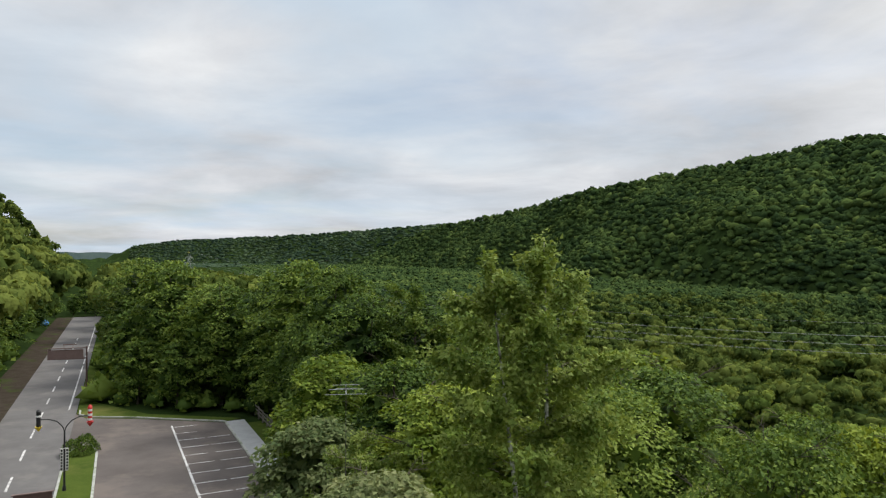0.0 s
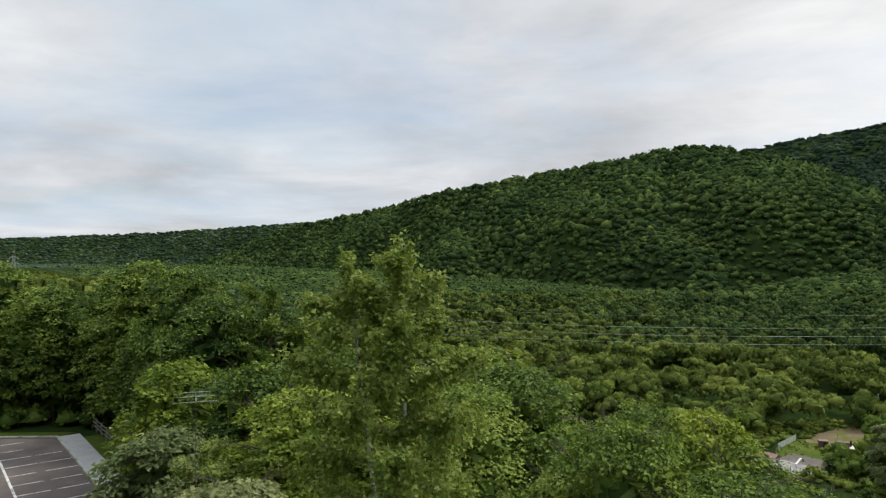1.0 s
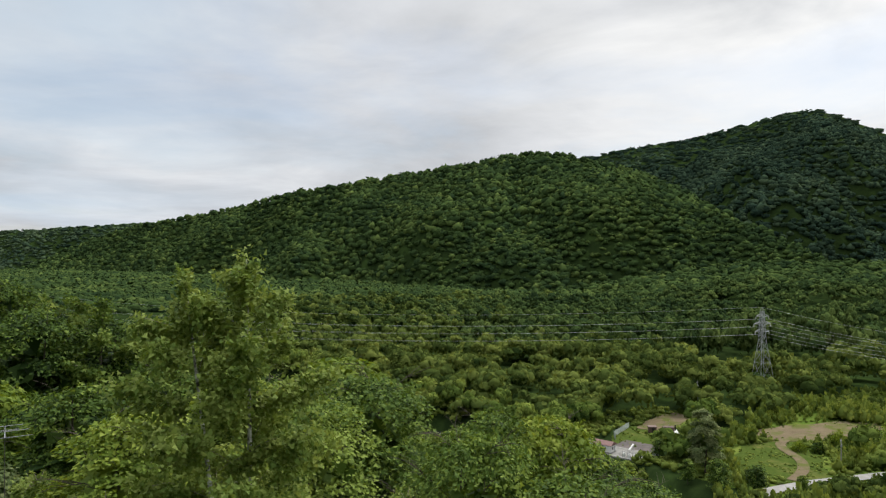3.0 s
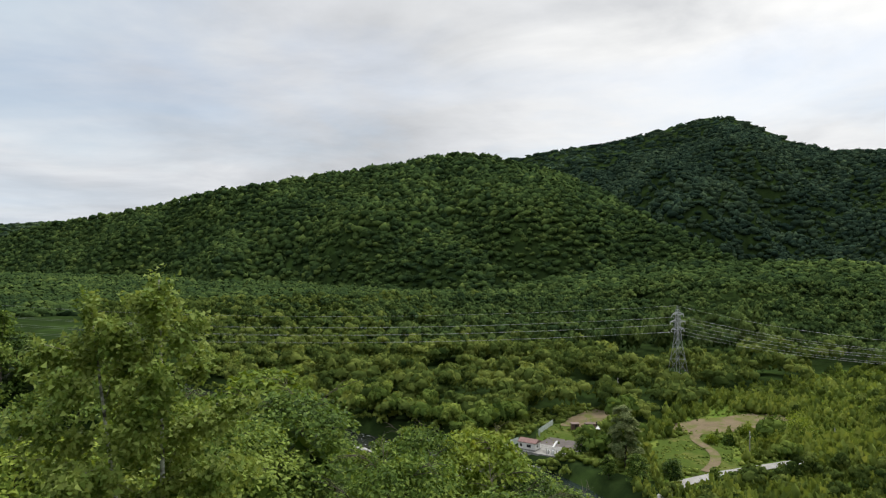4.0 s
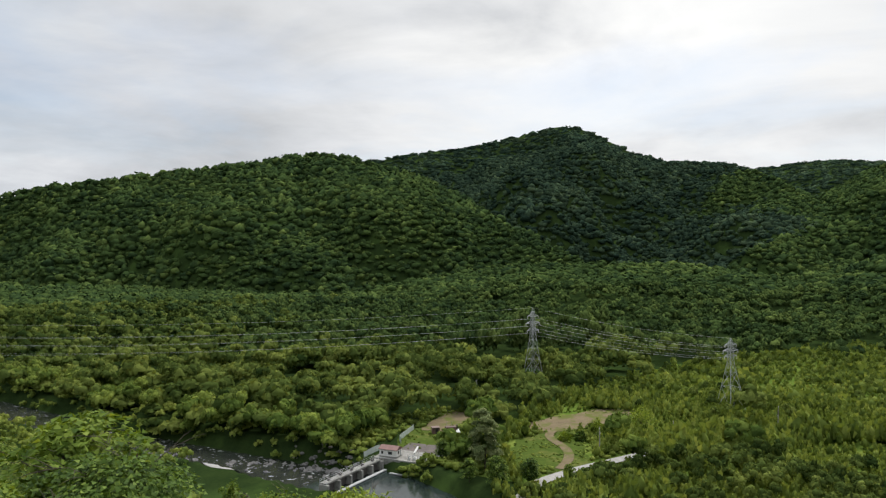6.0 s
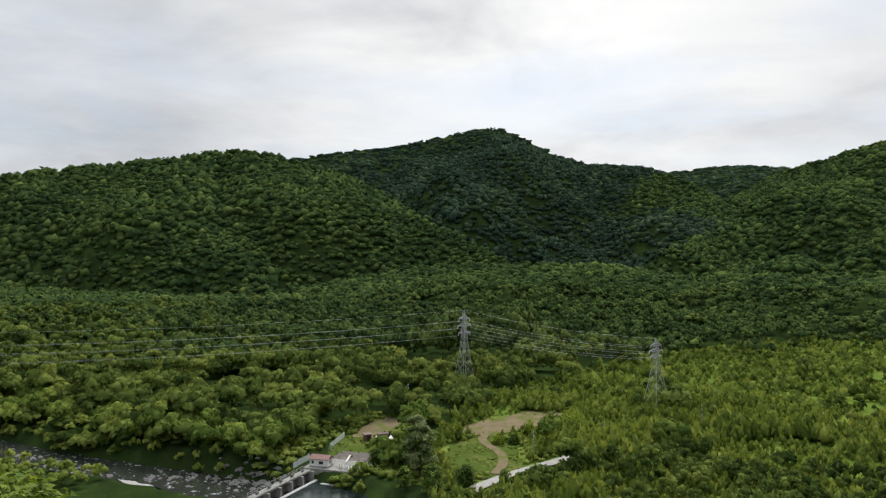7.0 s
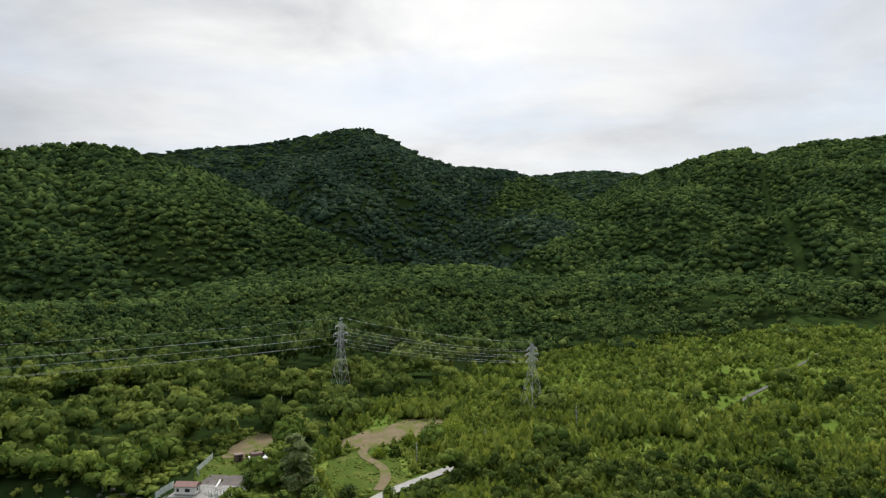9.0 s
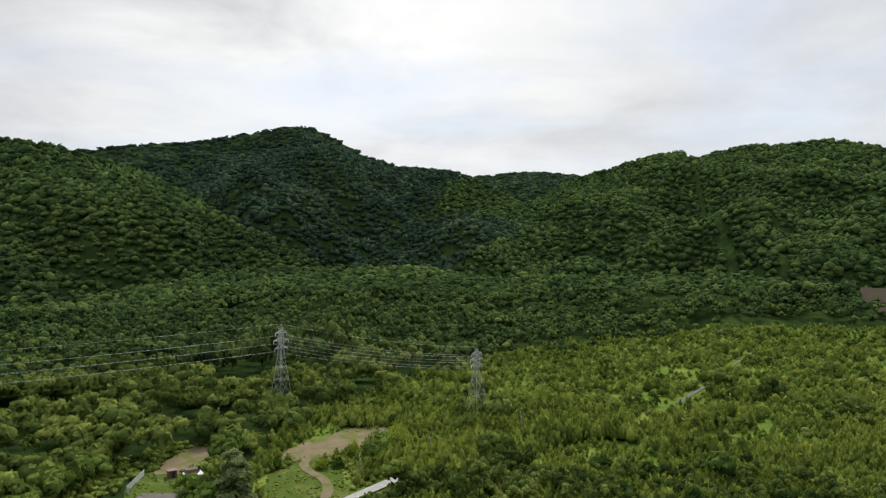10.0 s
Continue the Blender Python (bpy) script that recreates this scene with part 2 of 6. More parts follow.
M_YELLOW = surface("yellow_paint", (0.60, 0.42, 0.02), (0.74, 0.55, 0.04), 3, 0.45, 20, 0.1)
M_BLUE = surface("blue_sheet", (0.03, 0.16, 0.42), (0.06, 0.25, 0.58), 2, 0.5, 10, 0.2)
M_ROOF = surface("red_brown_roof", (0.17, 0.090, 0.080), (0.27, 0.160, 0.140), 1.5, 0.6, 10, 0.2)
M_WOOD = surface("grey_wood", (0.16, 0.145, 0.125), (0.28, 0.26, 0.23), 2, 0.9, 25, 0.4)
M_MESH = surface("pale_green_mesh", (0.42, 0.48, 0.44), (0.56, 0.62, 0.57), 2, 0.6, 12, 0.1)
M_DARK = surface("dark_opening", (0.010, 0.010, 0.010), (0.02, 0.02, 0.02), 2, 0.4, 10, 0)
M_SOIL = surface("dark_soil", (0.035, 0.028, 0.022), (0.075, 0.062, 0.048), 0.8, 0.95, 12, 0.5, patch=(0.05, 0.075, 0.02), patch_scale=0.3, patch_at=0.6)
M_DARKSTEEL = surface("dark_steel", (0.06, 0.055, 0.05), (0.12, 0.105, 0.095), 1.5, 0.6, 10, 0.2)
M_TRACK = surface("grey_track", (0.095, 0.095, 0.085), (0.16, 0.155, 0.145), 0.6, 0.95, 8, 0.5)
M_STONE = surface("river_stone", (0.11, 0.105, 0.10), (0.26, 0.25, 0.24), 0.8, 0.85, 6, 0.4)
M_FAR = surface("hazy_far_plain", (0.055, 0.085, 0.080), (0.10, 0.135, 0.125), 0.004, 0.95, 0.02, 0)
M_GLASS, _n, _l, _b = material("window_glass")
_b.inputs["Base Color"].default_value, _b.inputs["Roughness"].default_value = (0.02, 0.025, 0.03, 1), 0.08


def water_material(name, deep, foam_at):
    m, n, l, b = material(name)
    g = noise_node(n, l, 0.55, 6, 0.6)
    r = n.new("ShaderNodeValToRGB")
    set_ramp(r, [(0.0, deep), (foam_at, deep), (min(0.99, foam_at + 0.1), (0.55, 0.56, 0.55))])
    l.new(g.outputs[0], r.inputs[0])
    l.new(r.outputs[0], b.inputs["Base Color"])
    b.inputs["Roughness"].default_value = 0.12
    f = noise_node(n, l, 1.6, 4)
    bn = n.new("ShaderNodeBump")
    bn.inputs["Strength"].default_value, bn.inputs["Distance"].default_value = 0.25, 0.12
    l.new(f.outputs[0], bn.inputs["Height"])
    l.new(bn.outputs[0], b.inputs["Normal"])
    return m


M_RAPIDS = water_material("running_water", (0.030, 0.034, 0.028), 0.60)
M_POOL = water_material("still_water", (0.020, 0.030, 0.028), 0.98)

# ---- building helpers ----
def mesh_np(name, verts, faces, mat, tint=None, smooth=False):
    """A mesh from arrays; faces: a list of index arrays, each of one corner count."""
    me = bpy.data.meshes.new(name)
    verts = np.asarray(verts, np.float32)
    faces = [np.asarray(f, np.int32) for f in faces if len(f)]
    me.vertices.add(len(verts))
    me.vertices.foreach_set("co", verts.ravel())
    idx = np.concatenate([f.ravel() for f in faces])
    sizes = np.concatenate([np.full(len(f), f.shape[1]) for f in faces])
    me.loops.add(len(idx))
    me.loops.foreach_set("vertex_index", idx)
    me.polygons.add(len(sizes))
    me.polygons.foreach_set("loop_start", np.r_[0, np.cumsum(sizes)[:-1]].astype(np.int32))
    me.polygons.foreach_set("use_smooth", np.full(len(sizes), smooth))
    if tint is not None:
        at = me.attributes.new("tint", "FLOAT", "POINT")
        at.data.foreach_set("value", np.asarray(tint, np.float32))
    me.update(calc_edges=True)
    me.validate()
    me.materials.append(mat)
    return me


def part(name, bm, mat, parent, label=""):
    me = bpy.data.meshes.new(name)
    bm.to_mesh(me)
    bm.free()
    me.materials.append(mat)
    ob = new(name, me)
    ob.parent = parent
    if label:
        ob["label"] = label
    return ob


def part_mesh(name, me, parent, label=""):
    ob = new(name, me)
    ob.parent = parent
    if label:
        ob["label"] = label
    return ob


def box(size, at=(0, 0, 0), turn=0.0, bevel=0.0, bm=None, tilt=None):
    """A bevelled block, centred at a place, added to bm."""
    bm = bm or bmesh.new()
    m = Matrix.Translation(at) @ Matrix.Rotation(turn, 4, "Z") @ (tilt or Matrix.Identity(4)) @ Matrix.Diagonal((*size, 1))
    made = bmesh.ops.create_cube(bm, size=1, matrix=m)["verts"]
    if bevel:
        edges = list({e for v in made for e in v.link_edges})
        bmesh.ops.bevel(bm, geom=edges, offset=bevel, segments=2, affect="EDGES")
    return bm


def rod(a, b, r, r2=None, sides=8, bm=None):
    """A round bar from a to b."""
    bm = bm or bmesh.new()
    a, b = Vector(a), Vector(b)
    m = Matrix.Translation((a + b) / 2) @ (b - a).to_track_quat("Z", "Y").to_matrix().to_4x4()
    bmesh.ops.create_cone(bm, cap_ends=True, segments=sides, radius1=r, radius2=r if r2 is None else r2, depth=(b - a).length, matrix=m)
    return bm


def thing(name, at, label, category, group="", turn=0.0):
    ob = new(name)
    ob.empty_display_size = 0.5
    ob.matrix_world = Matrix.Translation(at) @ Matrix.Rotation(turn, 4, "Z")
    return tagged(ob, label, category, group)


# ---- the lie of the land ----
ROAD_O, ROAD_D, ROAD_R = np.array([-40.4, 69.7]), np.array([-0.425, 0.905]), np.array([0.905, 0.425])


def from_road(x, y):
    """Along the road and to the right of its middle line."""
    return (x - ROAD_O[0]) * ROAD_D[0] + (y - ROAD_O[1]) * ROAD_D[1], (x - ROAD_O[0]) * ROAD_R[0] + (y - ROAD_O[1]) * ROAD_R[1]


def on_road(u, s, z=0.0):
    p = ROAD_O + u * ROAD_D + s * ROAD_R
    return (float(p[0]), float(p[1]), z)


def smoothstep(a, b, v):
    t = np.clip((v - a) / (b - a), 0, 1)
    return t * t * (3 - 2 * t)


_rng = np.random.RandomState(5)
_waves = [(_rng.uniform(0, 6.28), _rng.uniform(0, 6.28)) for _ in range(40)]


def rolling(x, y, size, seed=0):
    """A smooth unevenness about -1 to 1, of a given size in metres."""
    out = 0
    for i in range(7):
        a, p = _waves[(seed * 7 + i) % 40]
        k = 6.283 / (size * (0.6 + 0.16 * i))
        out = out + np.sin(k * (x * np.cos(a) + y * np.sin(a)) + p)
    return out / 3.2


# Crest lines as seen all round from the car park: bearing, rise in degrees, distance
HILLS = {
    "far_ridge": ([-30, -26, -24, -21, -15, -10, -5, 0, 5, 9], [-0.6, -0.35, 0.5, 0.95, 1.28, 1.6, 2.05, 2.45, 2.55, 2.55], [4300, 4100, 4000, 3850, 3600, 3350, 3100, 2900, 2800, 2800], 0.5),
    "near_hill": ([-4, 0, 4.5, 7.7, 11, 15, 20.3, 25.5, 29, 32, 34, 36.7, 40, 43.6, 46.4, 49.2, 51.6, 54], [0.8, 2.25, 3.15, 3.9, 4.85, 5.6, 6.58, 7.32, 8.05, 8.26, 8.0, 7.3, 6.35, 4.5, 2.9, 1.4, 0.2, -1.4], [2700, 2500, 2250, 2100, 1900, 1750, 1600, 1500, 1470, 1450, 1440, 1400, 1340, 1260, 1200, 1130, 1060, 980], 0.52),
    "peak": ([29, 33, 35.8, 38.6, 43.5, 47.8, 50.6, 52.4, 54, 56.7, 59.1, 64, 66.5, 69, 72], [6.65, 7.4, 7.95, 8.45, 9.0, 9.85, 10.48, 10.43, 9.75, 8.32, 7.4, 7.0, 6.1, 4.6, 2.2], [2750, 2700, 2680, 2650, 2600, 2560, 2520, 2500, 2480, 2420, 2350, 2200, 2100, 1950, 1750], 0.52),
    "gap_hill": ([58, 62, 66.5, 69, 71, 73.4, 78, 84], [5.8, 6.3, 6.65, 6.9, 6.95, 6.65, 6.2, 5.5], [3700, 3650, 3600, 3550, 3500, 3450, 3400, 3350], 0.42),
    "right_hill": ([67, 70, 73.4, 77, 80, 81.8, 83, 85.6, 87, 89.5, 91.7, 94, 96, 105, 120, 140], [2.0, 4.2, 6.15, 7.15, 7.95, 8.1, 7.55, 8.1, 8.3, 8.2, 8.35, 7.95, 7.35, 6.2, 5.0, 3.0], [2000, 2050, 2100, 2120, 2120, 2120, 2110, 2100, 2090, 2080, 2060, 2040, 2000, 1900, 1800, 1700], 0.42),
    "bank_hill": ([-70, -50, -40, -35, -33, -31, -29.5, -28, -26.5], [6, 5.5, 4.0, 3.4, 2.7, 1.0, -0.4, -1.8, -3], [260, 300, 330, 360, 370, 420, 480, 560, 640], 0.4),
    "foothill": ([36, 42, 48, 54, 60, 67, 72, 78, 84, 90, 96, 110], [-2.6, -1.6, -0.9, -0.6, -0.7, -1.6, -1.5, -1.3, -1.2, -1.8, -2.0, -2.0], [1000, 960, 930, 930, 950, 900, 880, 860, 850, 840, 820, 800], 0.16),
}
RIVER = np.array([(20, 520), (50, 400), (72, 320), (84, 276), (96, 242), (107, 215), (116.5, 186), (121, 166), (119, 140), (121, 100), (135, 55), (160, 0), (190, -80)], float)


def near_line(x, y, pts):
    """Distance from a polyline, and how far along it the nearest place lies."""
    x, y = np.asarray(x, float), np.asarray(y, float)
    best, where, run = np.full(x.shape, 1e9), np.zeros(x.shape), 0.0
    for a, b in zip(pts[:-1], pts[1:]):
        d, n = b - a, np.hypot(*(b - a))
        t = np.clip(((x - a[0]) * d[0] + (y - a[1]) * d[1]) / n**2, 0, 1)
        far = np.hypot(x - a[0] - t * d[0], y - a[1] - t * d[1])
        where = np.where(far < best, run + t * n, where)
        best = np.minimum(best, far)
        run += n
    return best, where


GLADE = ((308, 272), (60, 20), -0.72)


def height(x, y):
    x, y = np.asarray(x, float), np.asarray(y, float)
    u, s = from_road(x, y)
    dist, az = np.hypot(x, y), np.degrees(np.arctan2(x, y))
    valley = -46 + 7 * smoothstep(350, 900, dist) + 0.8 * rolling(x, y, 90)
    shelf_edge = 21 + 60 * smoothstep(60, 260, u) + 5 * rolling(x, y, 60, 1) * smoothstep(0, 40, u)
    drop = np.where(s > shelf_edge, (s - shelf_edge) * 0.40, 0) * smoothstep(0, 16, s - shelf_edge)
    shelf = -drop + 0.7 * rolling(x, y, 25, 2) * smoothstep(3, 30, s - shelf_edge)
    bank = np.clip(-6.5 - s, 0, None)
    shelf = shelf + np.minimum(bank * 0.75, 60 + 0.15 * bank) * smoothstep(0, 6, bank) * (1 + 0.12 * rolling(x, y, 50, 3)) * (1 - smoothstep(160, 420, u))
    shelf = shelf - 46 * smoothstep(250, 620, u)
    z = np.maximum(valley, shelf)
    for bear, rise, far, slope in HILLS.values():
        b = np.array(bear, float)
        d, e = np.interp(az, b, far), np.interp(az, b, rise)
        over = np.clip(np.maximum(b[0] - az, az - b[-1]), 0, None)
        crest = 16.5 + d * np.tan(np.radians(e)) - np.radians(over) * d * 0.5
        gully = 1 + 0.22 * rolling(x, y, 460, 1) + 0.10 * rolling(x, y, 190, 2)
        fall = np.where(dist < d, (d - dist) * slope * gully, (dist - d) * 0.35)
        z = np.maximum(z, crest - fall)
    works = ((x - 150) * 0.9 + (y - 187) * 0.435) ** 2 / 24**2 + ((y - 187) * 0.9 - (x - 150) * 0.435) ** 2 / 15**2
    z = z + (-46.35 - z) * smoothstep(1.7, 0.9, works)
    off, along = near_line(x, y, RIVER)
    bed = np.where(along < 360, -53.2, -51.5)
    z = np.where(off < 30, np.minimum(z, bed + np.clip(off - 12, 0, None) * 1.5 + 0.4 * rolling(x, y, 8)), z)
    return z


def scrub_zone(x, y):
    """How far into the open scrub on the valley floor, 0 to 1."""
    az, d = np.degrees(np.arctan2(x, y)), np.hypot(x, y)
    edge = np.interp(az, [40, 46, 52, 58, 66, 74, 84, 96, 115], [0, 250, 330, 400, 480, 560, 640, 700, 700])
    return smoothstep(25, -25, d - edge) * smoothstep(37, 47, az + 0 * d)


def ground_mesh():
    az = np.radians(np.r_[np.arange(-180, -48, 4), np.arange(-48, 112, 0.5), np.arange(112, 180, 4)])
    r = np.r_[0.5, np.arange(4, 360, 4.5), 360 * 1.0135 ** np.arange(0, 196)]
    r = r[r < 4900]
    x, y = np.outer(r, np.sin(az)), np.outer(r, np.cos(az))
    v = np.stack([x, y, height(x, y) - 0.06], -1).reshape(-1, 3)
    n, m = len(r), len(az)
    i, j = np.meshgrid(np.arange(n - 1), np.arange(m), indexing="ij")
    k = (j + 1) % m
    f = np.stack([i * m + j, i * m + k, (i + 1) * m + k, (i + 1) * m + j], -1).reshape(-1, 4)[:, ::-1]
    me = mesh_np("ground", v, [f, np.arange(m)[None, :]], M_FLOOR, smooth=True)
    me.materials.append(M_ROUGH)
    mid = np.r_[v[f].mean(1), [[0, 0, 0]]]
    grassy = (scrub_zone(mid[:, 0], mid[:, 1]) > 0.25) & (mid[:, 2] < -36) & (np.hypot(mid[:, 0], mid[:, 1]) > 110)
    grassy &= near_line(mid[:, 0], mid[:, 1], RIVER)[0] > 27
    me.polygons.foreach_set("material_index", grassy.astype(np.int32))
    return me


ground = tagged(new("ground", ground_mesh()), "forest floor falling from a roadside shelf to a river valley and hills", "ground", kind="structure")


def ribbon(name, pts, widths, lift, mat, label, category, thick=0.0, step=3.0):
    """A strip draped over the land along a line."""
    pts = np.array(pts, float)
    run = np.r_[0, np.cumsum(np.hypot(*np.diff(pts, axis=0).T))]
    t = np.linspace(0, run[-1], max(2, int(run[-1] / step)))
    c = np.stack([np.interp(t, run, pts[:, k]) for k in (0, 1)], 1)
    for _ in range(3):
        c[1:-1] = (c[:-2] + 2 * c[1:-1] + c[2:]) / 4
    d = np.gradient(c, axis=0)
    nrm = np.stack([d[:, 1], -d[:, 0]], 1) / np.hypot(d[:, 0], d[:, 1])[:, None]
    w = np.interp(t, run, widths) * (1 + 0.08 * rolling(c[:, 0], c[:, 1], 9)) if np.ndim(widths) else np.full(len(t), widths)
    k = 7
    a = np.linspace(-0.5, 0.5, k)
    p = c[:, None] + nrm[:, None] * (w[:, None] * a)[..., None]
    z = lift(p[..., 0], p[..., 1]) if callable(lift) else height(p[..., 0], p[..., 1]) + lift
    v = np.concatenate([p, z[..., None]], -1).reshape(-1, 3)
    i, j = np.meshgrid(np.arange(len(t) - 1), np.arange(k - 1), indexing="ij")
    f = np.stack([i * k + j, i * k + j + 1, (i + 1) * k + j + 1, (i + 1) * k + j], -1).reshape(-1, 4)
    return tagged(new(name, mesh_np(name, v, [f], mat, smooth=True)), label, category, kind="structure")


def patch(name, middle, radii, turn, lift, mat, label, category, uneven=0.15):
    """An uneven rounded area draped over the land."""
    a = np.linspace(0, 2 * np.pi, 72, endpoint=False)
    rings = np.linspace(0, 1, 14)[1:]
    edge = 1 + uneven * (np.sin(2 * a + 1.1) + 0.6 * np.sin(3 * a + 0.4) + 0.5 * np.sin(7 * a + 2.0))
    px, py = rings[:, None] * radii[0] * np.cos(a) * edge, rings[:, None] * radii[1] * np.sin(a) * edge
    c, s = math.cos(turn), math.sin(turn)
    x, y = middle[0] + c * px - s * py, middle[1] + s * px + c * py
    v = np.stack([x, y, height(x, y) + lift], -1).reshape(-1, 3)
    v = np.concatenate([v, [[*middle, float(height(*middle)) + lift]]])
    m, n = 72, len(rings)
    i, j = np.meshgrid(np.arange(n - 1), np.arange(m), indexing="ij")
    f = np.stack([i * m + j, (i + 1) * m + j, (i + 1) * m + (j + 1) % m, i * m + (j + 1) % m], -1).reshape(-1, 4)
    t = np.stack([np.full(m, m * n), np.arange(m), (np.arange(m) + 1) % m], -1)
    return tagged(new(name, mesh_np(name, v, [f, t], mat, smooth=True)), label, category, kind="structure")


# the river above and below the weir
ribbon("water", RIVER[:7], 28, lambda x, y: np.full(np.shape(x), -52.0), M_RAPIDS, "shallow stony river with broken white water", "river")
ribbon("water", RIVER[6:], 31, lambda x, y: np.full(np.shape(x), -49.3), M_POOL, "still dark water held back by a weir", "river")
# open ground in the valley
MEADOW = ((177, 152), (21, 15), 0.5)
patch("grass", (192, 155), (46, 22), 0.0, 0.05, M_ROUGH, "rough green grass round the meadow", "grass")
patch("grass", (158.5, 193.5), (15, 8), 0.62, 0.1, M_GRASS, "mown lawn behind the mesh fence", "lawn", 0.06)
patch("grass", *MEADOW, 0.10, M_GRASS, "mown green meadow with worn patches", "meadow")
patch("bare_ground", (220, 170), (26, 12), -0.12, 0.2, M_DIRT, "bare sandy yard with thin grass", "yard")
patch("bare_ground", (182, 205), (15, 8), 0.45, 0.2, M_DIRT, "bare gravelly yard behind the huts", "yard")
ribbon("track", [(205, 168), (194, 166), (188, 158), (185, 149), (176, 141), (166, 137)], 3.2, 0.3, M_DIRT, "curving dirt track across grass", "track")
ribbon("valley_road", [(120, 118), (150, 133), (169, 133.2), (187.6, 130.4), (205, 128), (232, 121), (246, 115)], 4.0, 0.45, M_GRAVEL, "narrow pale gravel road", "road")
ribbon("track", [(290, 76), (308, 70.7), (369.9, 63.4), (425.3, 56.5), (528, 43.6)], 2.1, 0.25, M_TRACK, "grey gravel track through scrub", "track")
patch("gravel_yard", (800, -78), (90, 42), 0.0, 1.2, M_SOIL, "bare brown yard below the hill", "yard", 0.1)

# ---- trees ----
def tubes(lines, sides=6):
    """Tapered round limbs: lists of (points, radii)."""
    vs, fs, n = [], [], 0
    for pts, rad in lines:
        pts = np.asarray(pts, float)
        d = np.gradient(pts, axis=0)
        d /= np.linalg.norm(d, axis=1)[:, None] + 1e-9
        ref = np.where(np.abs(d[:, 2:3]) > 0.9, [[1.0, 0, 0]], [[0, 0, 1.0]])
        a = np.cross(d, ref)
        a /= np.linalg.norm(a, axis=1)[:, None]
        b = np.cross(d, a)
        th = np.linspace(0, 2 * np.pi, sides, endpoint=False)
        ring = pts[:, None] + np.asarray(rad)[:, None, None] * (np.cos(th)[None, :, None] * a[:, None] + np.sin(th)[None, :, None] * b[:, None])
        vs.append(ring.reshape(-1, 3))
        i, j = np.meshgrid(np.arange(len(pts) - 1), np.arange(sides), indexing="ij")
        k = (j + 1) % sides
        fs.append(n + np.stack([i * sides + j, i * sides + k, (i + 1) * sides + k, (i + 1) * sides + j], -1).reshape(-1, 4))
        n += len(pts) * sides
    return np.concatenate(vs), np.concatenate(fs)


def unit(v):
    return v / (np.linalg.norm(v, axis=-1, keepdims=True) + 1e-9)


def leaf_shapes(rng, base, axis, size, broad=0.62, face=None):
    """Small pointed leaves from their stalk ends along an axis, turned to the light and outwards."""
    axis = unit(axis)
    flat = rng.normal(0, 0.55, (len(base), 3)) + [0, 0, 0.55] + (0 if face is None else 0.75 * unit(face))
    side = unit(np.cross(axis, flat))
    size = np.asarray(size)[:, None]
    mid = base + axis * size * rng.uniform(0.1, 0.4, (len(base), 1))
    v = np.stack([mid + side * size * broad / 2, base + axis * size, mid - side * size * broad / 2], 1).reshape(-1, 3)
    return v, np.arange(len(base) * 3).reshape(-1, 3)


